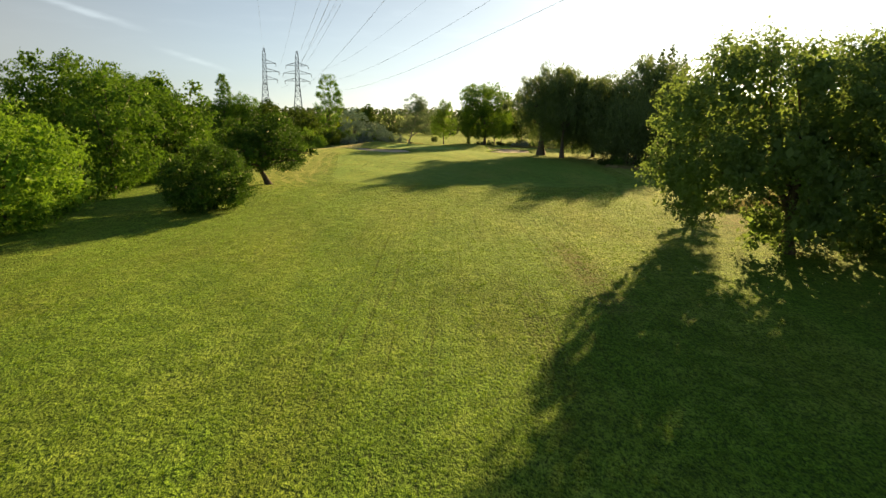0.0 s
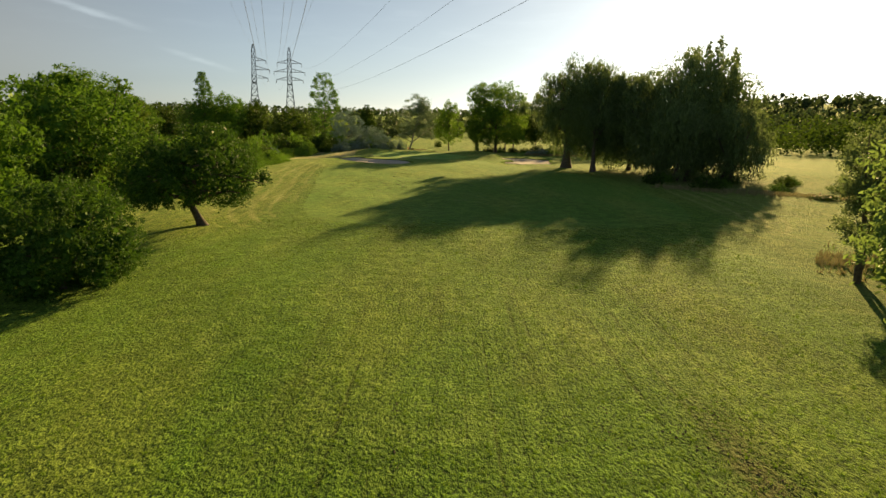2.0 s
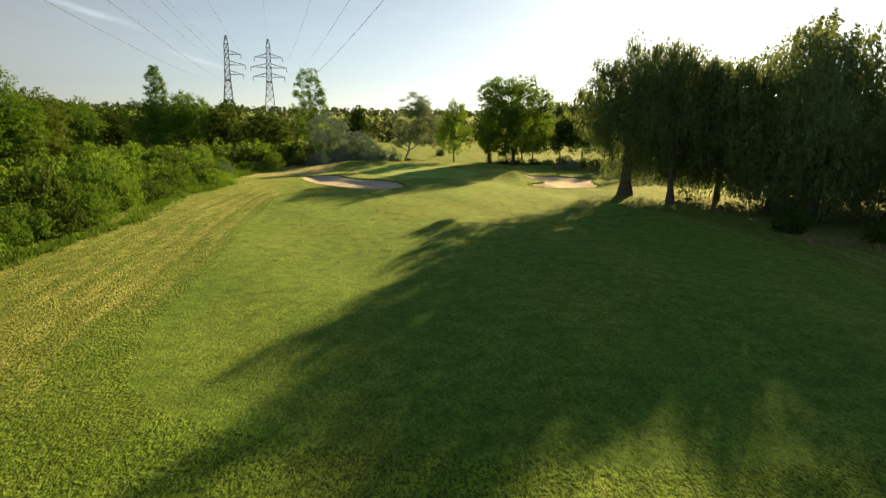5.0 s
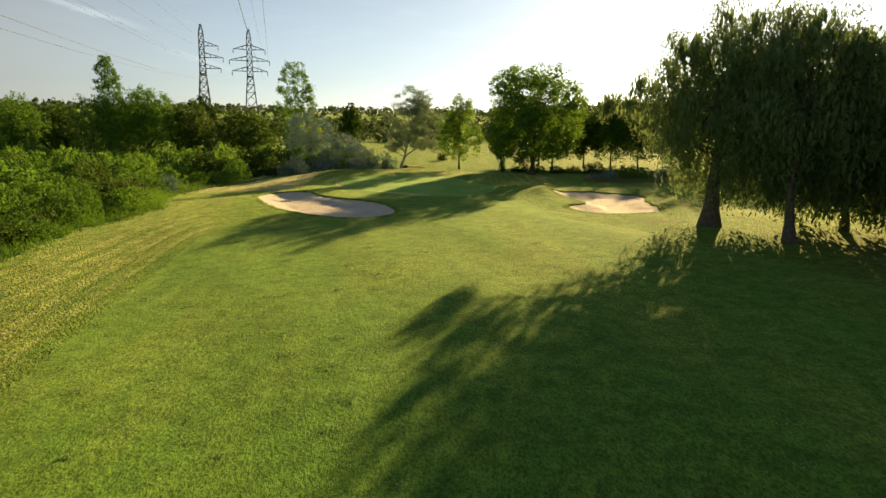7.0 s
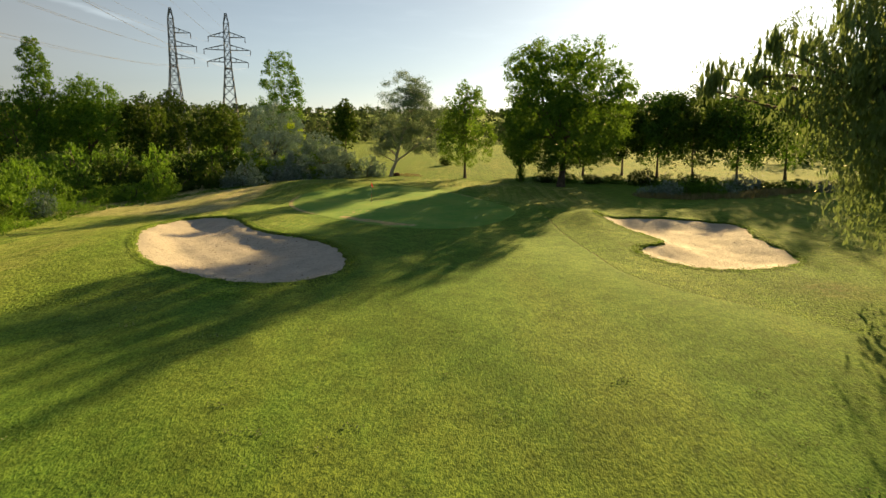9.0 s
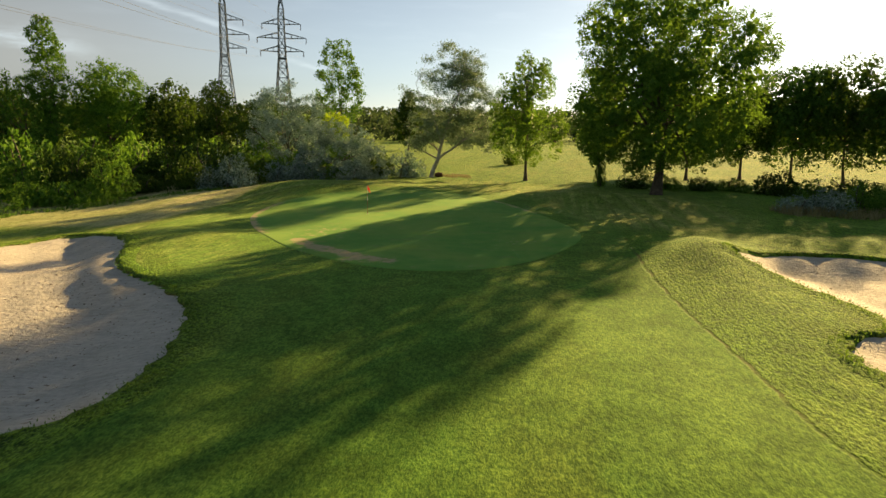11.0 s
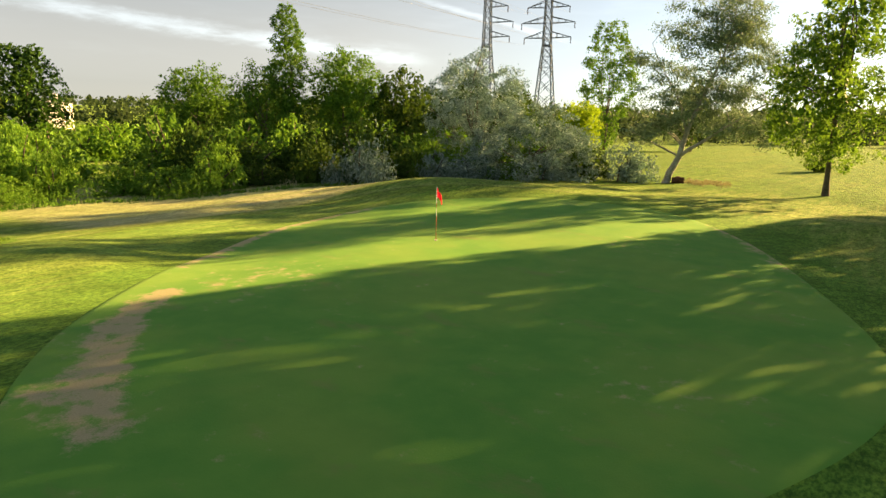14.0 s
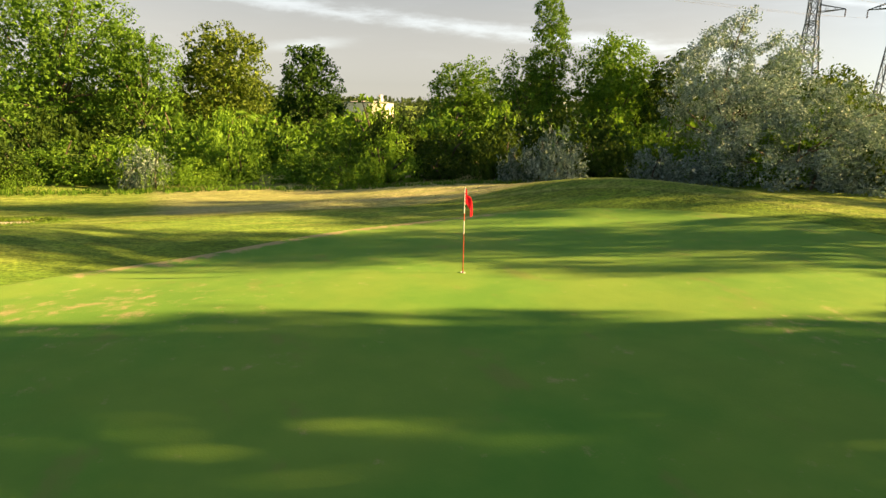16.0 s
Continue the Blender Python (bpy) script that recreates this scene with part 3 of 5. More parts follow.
def build_ground():
    xs, ys = spaced(-34, 32, 0.6, 3200), spaced(8, 214, 0.6, 3200)
    X, Y = np.meshgrid(xs, ys)
    Z = bare(X, Y) - bunker_depth(X, Y)
    x, y = X.ravel(), Y.ravel()
    v = np.stack([x, y, Z.ravel()], -1)
    nx, ny = len(xs), len(ys)
    i, j = np.meshgrid(np.arange(nx - 1), np.arange(ny - 1))
    a = (j * nx + i).ravel()
    q = np.stack([a, a + 1, a + nx + 1, a + nx], -1)
    near = (np.abs(x) < 60) & (y > 40) & (y < 240)
    fair = np.full(x.shape, -20.0)
    fair[near] = inside_by(FAIRWAY, x[near], y[near])
    edge_x = np.interp(y, [0, 85, 105, 125, 145, 170], [-22, -16, -18.5, -21.5, -23, -30])
    dry = smooth(edge_x - x + 1.2 * np.sin(y * 0.37) * np.sin(x * 0.61 + y * 0.11), -2.0, 4.5) * smooth(y, 60, 95) * (1 - smooth(y, 176, 215) * 0.3) * (1 - smooth(y, 212, 222)) * smooth(x, -80, -60)
    dry = np.maximum(dry, 0.25 * smooth(-x, 8, 20) * (1 - smooth(y, 40, 90)))
    dry = np.maximum(dry, 0.55 * smooth(x, 24, 32) * (1 - smooth(y, 200, 215)) * smooth(y, 60, 70))
    dry = np.maximum(dry, 0.38 * smooth(y, 206, 222) * (1 - smooth(y, 500, 800)))
    dry = np.maximum(dry, 2.0 * smooth(-x, 22, 27) * smooth(y, 172, 180) * (1 - smooth(y, 206, 212)) * smooth(x, -60, -45))
    dry = np.maximum(dry, 0.8 * smooth(-x, 17, 22) * smooth(y, 174, 182) * (1 - smooth(y, 204, 210)))
    ring = np.full(x.shape, 60.0)
    ring[near] = -inside_by(GREEN_LINE, x[near], y[near])
    dry = np.maximum(dry, 0.9 * smooth(ring, 1.5, 5.0) * (1 - smooth(ring, 12, 20)) * smooth(y, 181, 190))
    dry = np.maximum(dry, 1.0 * smooth(ring, 0.8, 3.0) * (1 - smooth(ring, 6, 14)) * smooth(x, 0, 4) * smooth(y, 176, 184))
    dry = np.maximum(dry, 0.6 * smooth(-x, 9, 14) * smooth(y, 160, 168) * (1 - smooth(y, 204, 210)) * smooth(ring, 0.8, 2.5))
    streak = np.exp(-((x - 8.5) / 0.9) ** 2 - ((y - 38) / 8) ** 2)
    under = np.exp(-((x - 29) / 6) ** 2 - ((y - 56) / 9) ** 2) + np.exp(-((x - 40) / 12) ** 2 - ((y - 128) / 16) ** 2)
    tracks = smooth(x, -9, -5) * (1 - smooth(x, 10, 14)) * smooth(y, 14, 26) * (1 - smooth(y, 54, 66))
    cut = smooth(x, 3.5, 5) * (1 - smooth(x, 12, 14)) * smooth(y, 143, 148) * (1 - smooth(y, 171, 175))
    short = smooth(y, 132, 150) * (1 - smooth(y, 205, 215))
    scrape = np.exp(-((x - 18.6) / 2.4) ** 2 - ((y - 149.3) / 1.8) ** 2)
    soil = np.clip(0.95 * streak + 0.9 * under + 0.7 * scrape, 0, 1)
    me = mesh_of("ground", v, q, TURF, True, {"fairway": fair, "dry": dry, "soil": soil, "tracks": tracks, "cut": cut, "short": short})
    tagged(new("ground", me), "undulating mown golf course grass with pale dry rough", "ground", kind="structure")


build_ground()


SCAR = np.array([(-11.9, 172.6), (-11.0, 171.4), (-10, 170.4), (-8, 169.1), (-6.6, 168.4), (-5.3, 167.6)])


def build_green():
    c = GREEN_LINE.mean(0)
    f = np.concatenate([np.linspace(0.0008, 0.95, 64), [0.97, 0.985, 0.998, 1.004]])
    P = c + (GREEN_LINE - c)[None] * f[:, None, None]
    n = len(GREEN_LINE)
    z = bare(P[..., 0], P[..., 1]) + 0.018
    z[-1] -= 0.03
    v = np.concatenate([P, z[..., None]], -1).reshape(-1, 3)
    i, j = np.meshgrid(np.arange(len(f) - 1), np.arange(n), indexing="ij")
    k = (j + 1) % n
    q = np.stack([i * n + j, i * n + k, (i + 1) * n + k, (i + 1) * n + j], -1).reshape(-1, 4)
    x, y = v[:, 0], v[:, 1]
    rim = inside_by(GREEN_LINE, x, y)
    band = np.full(x.shape, 9.0)
    for (ax, ay), (bx, by) in zip(SCAR[:-1], SCAR[1:]):
        f = np.clip(((x - ax) * (bx - ax) + (y - ay) * (by - ay)) / ((bx - ax) ** 2 + (by - ay) ** 2), 0, 1)
        band = np.minimum(band, np.hypot(x - ax - f * (bx - ax), y - ay - f * (by - ay)))
    spot = lambda cx, cy, r, p: p * np.exp(-((x - cx) ** 2 + (y - cy) ** 2) / r ** 2)
    scar = 1.5 * np.exp(-(band / 0.42) ** 2) + 1.3 * smooth(-x, 10, 13) * smooth(y, 173, 177) * (1 - smooth(y, 186, 194)) * np.exp(-(rim / 0.5) ** 2)
    scar = scar + spot(-7.0, 167.8, 0.8, 0.7) + spot(-9.5, 169.2, 1.2, 0.4) + spot(0.6, 174.4, 1.1, 0.35) + spot(-4.2, 187.2, 1.5, 0.4) + spot(-10.8, 175.5, 2.5, 0.45)
    scar = np.clip(scar + smooth(x, -6, -2) * smooth(y, 183, 187) * 0.8 * np.exp(-(rim / 0.5) ** 2), 0, 1)
    me = mesh_of("putting_green", v, q, GREEN, True, {"scar": scar})
    tagged(new("putting_green", me), "smooth oval putting green with brown worn rim", "putting green", kind="structure")


build_green()


def lumps(base, rng, lo, hi, flat, mat):
    """Small uneven five-cornered lumps that lie at the given points."""
    n = len(base)
    s = rng.uniform(lo, hi, n) * np.where(rng.random(n) < 0.12, 1.7, 1.0)
    a = rng.uniform(0, 2 * np.pi, n)[:, None] + np.arange(4) * np.pi / 2 + rng.normal(size=(n, 4)) * 0.25
    r = s[:, None] * rng.uniform(0.5, 1.2, (n, 4))
    ring = np.stack([np.cos(a) * r, np.sin(a) * r, np.full((n, 4), -0.01)], -1) + base[:, None]
    tip = base + np.stack([rng.normal(size=n) * s * 0.2, rng.normal(size=n) * s * 0.2, s * flat], -1)
    v = np.concatenate([ring, tip[:, None]], 1).reshape(-1, 3)
    b = np.arange(n)[:, None] * 5
    q = np.concatenate([b + np.array([[i, (i + 1) % 4, 4]]) for i in range(4)])
    return mesh_of("lumps", v, q, mat)


def build_bunker(line, name, label, seed):
    rng = np.random.default_rng(seed)
    top = thing(name, label, "sand bunker", "bunkers by the green", at=None)
    n, c = len(line), line.mean(0)
    f = np.concatenate([np.linspace(0.0008, 0.9, 22), [0.95, 1.0, 1.02]])
    P = c + (line - c)[None] * f[:, None, None]
    rim = np.maximum(inside_by(line, P[..., 0], P[..., 1]).reshape(P.shape[:2]), 0)
    z = bare(P[..., 0], P[..., 1]) - 0.10 - 0.55 * smooth(rim, 0, 3.2) + 0.04 * np.sin(P[..., 0] * 2.1) * np.sin(P[..., 1] * 1.7)
    v = np.concatenate([P, z[..., None]], -1).reshape(-1, 3)
    i, j = np.meshgrid(np.arange(len(f) - 1), np.arange(n), indexing="ij")
    k = (j + 1) % n
    q = np.stack([i * n + j, i * n + k, (i + 1) * n + k, (i + 1) * n + j], -1).reshape(-1, 4)
    part("sand", mesh_of("sand", v, q, SAND, True), top, "pale raked sand")
    d = np.roll(line, -1, 0) - np.roll(line, 1, 0)
    out = unit(np.stack([d[:, 1], -d[:, 0]], -1))
    if (inside_by(line, *(line[:1] + out[:1] * 0.3).T) > 0).any():
        out = -out
    wob = 0.10 * np.sin(np.arange(n) * 1.7 + seed) + 0.07 * rng.normal(size=n)
    rows = []
    for off, up in ((0.9, -0.03), (0.5, 0.02), (0.15, 0.05), (-0.06, 0.02), (-0.10, -0.06), (-0.02, -0.5)):
        p = line + out * (off + wob * (off < 0.4))[:, None] if np.ndim(off + wob) else line
        rows.append(np.concatenate([p, (bare(p[:, 0], p[:, 1]) + up)[:, None]], 1))
    v = np.concatenate(rows)
    i, j = np.meshgrid(np.arange(len(rows) - 1), np.arange(n), indexing="ij")
    k = (j + 1) % n
    q = np.stack([i * n + j, (i + 1) * n + j, (i + 1) * n + k, i * n + k], -1).reshape(-1, 4)
    part("turf_lip", mesh_of("turf_lip", v, q, TURF, True, {"fairway": np.full(len(v), -5.0), "dry": np.zeros(len(v)), "soil": np.repeat([0, 0, 0, 0.2, 0.8, 1.0], n), "tracks": np.zeros(len(v)), "cut": np.zeros(len(v))}), top, "overhanging turf edge")
    m = 420 if seed == 5 else 160
    at = line[rng.integers(0, n, m)]
    at = c + (at - c) * rng.uniform(0.15, 0.97, m)[:, None] + rng.normal(size=(m, 2)) * 0.25
    at = at[inside_by(line, at[:, 0], at[:, 1]) > 0.25]
    deep = np.maximum(inside_by(line, at[:, 0], at[:, 1]), 0)
    zz = bare(at[:, 0], at[:, 1]) - 0.10 - 0.55 * smooth(deep, 0, 3.2) + 0.04 * np.sin(at[:, 0] * 2.1) * np.sin(at[:, 1] * 1.7)
    tagged(part("leaf_litter", lumps(np.concatenate([at, zz[:, None]], 1), rng, 0.02, 0.07, 0.35, LITTER), top, "scattered brown leaves and twigs"), kind="stuff")
    cnt = 2000
    pick = rng.integers(0, n, cnt)
    at = line[pick] + out[pick] * rng.uniform(-0.15, 0.35, cnt)[:, None] + rng.normal(size=(cnt, 2)) * 0.1
    base = np.concatenate([at, (bare(at[:, 0], at[:, 1]) + 0.05)[:, None]], 1)
    lean = np.concatenate([-out[pick] * rng.uniform(-0.3, 0.9, cnt)[:, None], np.ones((cnt, 1))], 1) + rng.normal(size=(cnt, 3)) * 0.35
    tip = base + unit(lean) * rng.uniform(0.03, 0.10, cnt)[:, None]
    w = unit(np.cross(lean, rng.normal(size=(cnt, 3)))) * 0.016
    v = np.stack([base - w, base + w, tip + w * 0.2, tip - w * 0.2], 1).reshape(-1, 3)
    tagged(part("grass_fringe", mesh_of("grass_fringe", v, np.arange(4 * cnt).reshape(-1, 4), LEAF_GRASS), top, "long grass blades"), kind="stuff")


build_bunker(BUNKER_LEFT, "sand_bunker", "kidney-shaped sand bunker with ragged turf lip", 5)
build_bunker(BUNKER_RIGHT, "sand_bunker", "pale sand bunker beside a grassy mound", 6)


def rut_clods():
    """Torn-up soil along the wheel ruts of the slope."""
    rng = np.random.default_rng(31)
    pts = []
    for x0, y0, x1, y1, wide, n in [(9.0, 46, 8.6, 29, 0.6, 1500), (7.2, 44, 6.9, 30, 0.3, 360), (5.0, 46, 4.8, 32, 0.16, 120), (-2.4, 46, -1.8, 37, 0.12, 90)]:
        f = rng.random(n)
        pts.append(np.stack([x0 + (x1 - x0) * f + rng.normal(size=n) * wide, y0 + (y1 - y0) * f], -1))
    p = np.concatenate(pts)
    base = np.concatenate([p, bare(p[:, 0], p[:, 1])[:, None]], 1)
    tagged(new("soil_clods", lumps(base, rng, 0.015, 0.045, 0.6, CLOD)), "dark torn soil clods along mower ruts in the grass", "soil", kind="stuff")


rut_clods()

# ---- trees and shrubs ----


def limb_path(rng, a, b, bend, n=6):
    a, b = np.asarray(a, float), np.asarray(b, float)
    f = np.linspace(0, 1, n)[:, None]
    side = rng.normal(size=3) * bend * np.linalg.norm(b - a)
    return a + (b - a) * f + side * np.sin(f * np.pi) * 0.5 + np.array([0, 0, 1]) * np.sin(f * np.pi) * bend * 0.4 * np.linalg.norm(b - a)


def tree(name, label, x, y, h, r, low, count, size, mat, seed, category="tree", trunk=0.25, lean=(0, 0), ry=None,
         shape="round", bark=None, group="", up=0.35, aspect=0.5, limbs=7, stems=1, hollow=0.35, weep=0.0, gap=0.0, extra=(), heart=40, lobe=22, uneven=1.0, bow=(0, 0)):
    """A tree of height h with a crown of radius r that starts at height low."""
    rng = np.random.default_rng(seed)
    count = int(count * 0.53)
    bark = bark or BARK
    top = thing(name, label, category, group, at=pose(x, y, land(x, y)))
    ry = ry or r
    lobes, big = lobes_of(rng, shape, r, ry, h, low, lobe, uneven)
    lobes = lobes + [lean[0], lean[1], 0]
    if extra:
        more = np.array(extra, float)
        lobes, big = np.concatenate([lobes, more[:, :3]]), np.concatenate([big, more[:, 3] * 0.7])
    cen, br, own = clumps_of(rng, lobes, big, 30)
    cen[:, 2] = np.maximum(cen[:, 2], low + br * 0.5)
    if gap > 0:
        keep = rng.random(len(cen)) > gap
        cen, br, own = cen[keep], br[keep], own[keep]
    v, q = leaves(rng, cen, br, int(count * (0.6 if weep else 1)), size, aspect, up, 0.55 if weep else 0.0, hollow=hollow)
    if weep:
        per = 12
        main = own < lobe
        v2, q2 = hanging(rng, cen[main], br[main], int(count * 0.7 / per), per, size * 1.3, weep)
        v, q = joined([(v, q), (v2, q2)])
    pick = rng.integers(0, len(lobes), heart * 46)
    inner = lobes[pick] + unit(rng.normal(size=(heart * 46, 3))) * (big[pick] * rng.uniform(0.1, 0.78, heart * 46))[:, None]
    mid_of = np.array([lean[0], lean[1], low + 0.5 * (h - low)])
    fill = rng.random(heart * 46) < (0.35 if shape != "column" else 0.0)
    inner[fill] = mid_of + (inner[fill] - mid_of) * rng.uniform(0.1, 0.95, int(fill.sum()))[:, None]
    inner[:, 2] = np.maximum(inner[:, 2], low + 0.4)
    if heart:
        v, q = joined([(v, q), core(rng, inner, min(0.13 * big.mean() + 0.07, 0.28) * (1.3 if weep else 1), 0.8 if weep else 0.0)])
    mid = np.array([lean[0], lean[1], 0])
    z0, z1 = np.quantile(v[:, 2], (0.004, 0.996))
    wide = np.quantile(np.abs(v[:, :2] - mid[:2]), 0.985, axis=0)
    grow = np.array([r / wide[0], ry / wide[1], (h - low) / (z1 - z0)])
    if extra:
        grow[:2] = np.minimum(grow[:2], 1.1)
    v = mid + (v - mid - [0, 0, z0]) * grow + [0, 0, low]
    cen = mid + (cen - mid - [0, 0, z0]) * grow + [0, 0, low]
    part("crown", mesh_of("crown", v, q, mat), top)
    fork = max(low + 0.15 * (h - low), 0.35 * h if low > 1 else 0.2 * h)
    for s in range(stems):
        foot = np.array([0.0, 0, 0]) if stems == 1 else np.append(rng.normal(size=2) * trunk * 2.2, 0)
        head = np.array([lean[0] * 0.8, lean[1] * 0.8, h * (0.5 if shape == "mound" else 0.8)]) + (0 if stems == 1 else np.append(rng.normal(size=2) * r * 0.3, 0))
        pth = limb_path(rng, foot - [0, 0, 0.3], head, 0.04, 9)
        pth[:, :2] += np.array(bow) * np.sin(np.clip(pth[:, 2:] / 3.2, 0, 1) * 1.57)
        t = np.linspace(0, 1, 9)
        rr = trunk * (1 - 0.93 * t ** 0.7) + trunk * 0.38 * np.exp(-t * 22)
        part("trunk", mesh_of("trunk", *tube(pth, rr, 8), bark, True), top)
    order = rng.permutation(len(cen))[:limbs]
    for i in order:
        off = rng.uniform(fork * 0.75, min(fork * 1.6, h * 0.7))
        a = np.array([lean[0] * off / h, lean[1] * off / h, off])
        pth = limb_path(rng, a, cen[i], 0.11)
        part("limb", mesh_of("limb", *tube(pth, np.linspace(trunk * 0.42, 0.03, 6), 5), bark, True), top)
    for e in extra:
        pth = limb_path(rng, (lean[0] * 0.3, lean[1] * 0.3, min(0.42 * h, 0.7 * e[2])), mid + (np.array(e[:3]) - mid - [0, 0, z0]) * grow + [0, 0, low], 0.10)
        part("limb", mesh_of("limb", *tube(pth, np.linspace(trunk * 0.3, 0.05, 6), 5), bark, True), top)
    return top


def airy_tree(name, label, x, y, stems, crown, n_clumps, count, size, mat, bark, seed, spray=0.75, bough=46):
    """A thin-crowned tree: bent stems, boughs from them to small sprays of leaves with sky between.

    stems: polylines of (right, up, back, radius); crown: ellipsoids (right, up, back, half width, half height, half depth)."""
    rng = np.random.default_rng(seed)
    top = thing(name, label, "tree", at=pose(x, y, land(x, y), 0, 0, 33))
    nodes, thick = [], []
    for line in stems:
        a = np.array(line, float)
        t, f = np.linspace(0, 1, len(a)), np.linspace(0, 1, 14)
        sm = np.stack([np.interp(f, t, a[:, k]) for k in range(4)], -1)
        sm[1:-1] = (sm[:-2] + 2 * sm[1:-1] + sm[2:]) / 4
        pts = sm[:, (0, 2, 1)] + np.append(np.zeros((1, 3)), rng.normal(size=(13, 3)) * 0.04, 0)
        part("trunk", mesh_of("trunk", *tube(pts, sm[:, 3], 8), bark, True), top)
        nodes.append(pts[3:])
        thick.append(sm[3:, 3])
    nodes, thick = np.concatenate(nodes), np.concatenate(thick)
    share = np.array([c[3] * c[4] * c[5] for c in crown]) ** 0.8
    pick = rng.choice(len(crown), n_clumps, p=share / share.sum())
    c = np.array(crown, float)[pick]
    cen = c[:, (0, 2, 1)] + unit(rng.normal(size=(n_clumps, 3))) * (rng.random(n_clumps) ** 0.45)[:, None] * c[:, (3, 5, 4)]
    for i in range(min(bough, n_clumps)):
        away = cen[i] - nodes
        k = int(np.argmin(np.linalg.norm(away, axis=1) + np.maximum(0.4 * np.linalg.norm(away[:, :2], axis=1) - away[:, 2], 0) * 1.6))
        pth = limb_path(rng, nodes[k], cen[i], 0.10)
        part("bough", mesh_of("bough", *tube(pth, np.linspace(max(0.45 * thick[k], 0.025), 0.012, 6), 5), bark, True), top)
    rad = spray * rng.uniform(0.55, 1.35, n_clumps)
    v, q = leaves(rng, cen, rad, count, size, 0.5, 0.2, 0.25, 0.62, 0.15)
    part("crown", mesh_of("crown", v, q, mat), top)
    return top


def shrub_proto(name, label, mat, seed, n, size, tall=1.0, spiky=0.0, aspect=0.5):
    """A bush of unit radius, with stems, that is copied along the hedges."""
    rng = np.random.default_rng(seed)
    top = thing(name, label, "bush", "bushes along the course")
    lobes, big = lobes_of(rng, "mound", 1.0, 1.0, 1.0 * tall, 0.08, 16, 1.3)
    cen, br, _ = clumps_of(rng, lobes, big, 22)
    k = len(cen)
    d = unit(cen)
    v, q = leaves(rng, cen, br, n, size, aspect, 0.35, 0, hollow=0.4)
    m = int(n * 0.18)
    a = rng.uniform(0, 2 * np.pi, m)
    rr = np.sqrt(rng.random(m)) * 0.95
    p0 = np.stack([np.cos(a) * rr, np.sin(a) * rr, rng.uniform(0.1, 0.5, m) * tall], -1)
    v2, q2 = leaves(rng, p0, np.full(m, 0.12), m, size * 0.9, aspect)
    if spiky:
        s = int(70 * spiky)
        base = d[rng.integers(0, k, s)] * (0.9, 0.9, 1.0 * tall) + (0, 0, 0.1)
        per = 7
        pos = base[:, None] + (np.array([0, 0, 1.0]) + rng.normal(size=(s, 1, 3)) * 0.35) * np.linspace(0, 0.34, per)[None, :, None]
        v3, q3 = leaves(rng, pos.reshape(-1, 3), np.full(s * per, 0.05), s * per, size * 0.8, aspect)
        v2, q2 = joined([(v2, q2), (v3, q3)])
    v, q = joined([(v, q), (v2, q2), core(rng, (cen * (0.86, 0.86, 0.88))[rng.integers(0, k, 260)] * rng.uniform(0.45, 0.90, (260, 1)), 0.09)])
    v[:, 2] = np.maximum(v[:, 2], 0.0)
    part("crown", mesh_of("crown", v, q, mat), top)
    for i in range(4):
        part("stem", mesh_of("stem", *tube(limb_path(rng, (rng.normal() * 0.1, rng.normal() * 0.1, -0.05), cen[i * 4], 0.15), np.linspace(0.03, 0.01, 6), 5), BARK, True), top)
    return top


_used = set()


def put(proto, x, y, r, h, turn, sink=0.05):
    """A copy of a bush at a place; the first one is the bush itself."""
    m = pose(x, y, land(x, y) - sink, 0, 0, turn) @ Matrix.Diagonal((r, r, h, 1))
    if proto.name not in _used:
        _used.add(proto.name)
        proto.matrix_basis = m
        return proto
    ob = proto.copy()
    scene.collection.objects.link(ob)
    ob.matrix_basis = m
    for c in proto.children:
        k = c.copy()
        scene.collection.objects.link(k)
        k.parent = ob
    return ob


# left side of the fairway, from the start on
tree("walnut_tree", "bright green broad walnut tree at the edge of the fairway", -33.5, 45.5, 9.6, 6.3, 0.0, 34000, 0.14, LEAF_BRIGHT, 11, trunk=0.3, limbs=6, aspect=0.45, lobe=34, heart=60)
tree("broadleaf_tree", "tall dark green broadleaf tree behind the bushes", -45.5, 75.5, 15.1, 6.9, 0.2, 32000, 0.15, LEAF_GREEN, 12, trunk=0.4, lobe=46, heart=60, uneven=1.7, gap=0.1)
tree("broadleaf_tree", "broad green tree beside taller neighbours", -38.0, 71.5, 13.4, 5.6, 0.0, 28000, 0.145, LEAF_GREEN, 13, trunk=0.35, lobe=40, heart=50, uneven=1.7, gap=0.1)
tree("broadleaf_tree", "green tree behind the cherry tree", -43.0, 96.0, 13.6, 7.2, 0.0, 20000, 0.2, LEAF_GREEN, 14, trunk=0.3, lobe=42, heart=60, uneven=1.7, gap=0.1)
tree("round_bush", "dense dark rounded bush standing on the mown grass", -22.5, 59.0, 6.2, 4.2, -0.2, 52000, 0.07, LEAF_HAZEL, 15, category="bush", trunk=0.1, stems=3, limbs=3, shape="dome", lobe=54, heart=70, up=0.5, uneven=0.8)
tree("cherry_tree", "spreading cherry tree with a short leaning trunk", -21.85, 78.1, 8.7, 6.3, 1.7, 44000, 0.105, LEAF_HAZEL, 16, trunk=0.44, lean=(-0.9, 0.3), bow=(-0.8, 0.0), shape="dome", up=0.5, limbs=12, lobe=44, heart=44, uneven=1.5, extra=[(4.9, 0.0, 4.0, 1.0), (3.6, -2.0, 3.0, 1.6), (-4.6, -1.5, 2.8, 1.8), (-2.6, -2.5, 2.6, 1.6)])

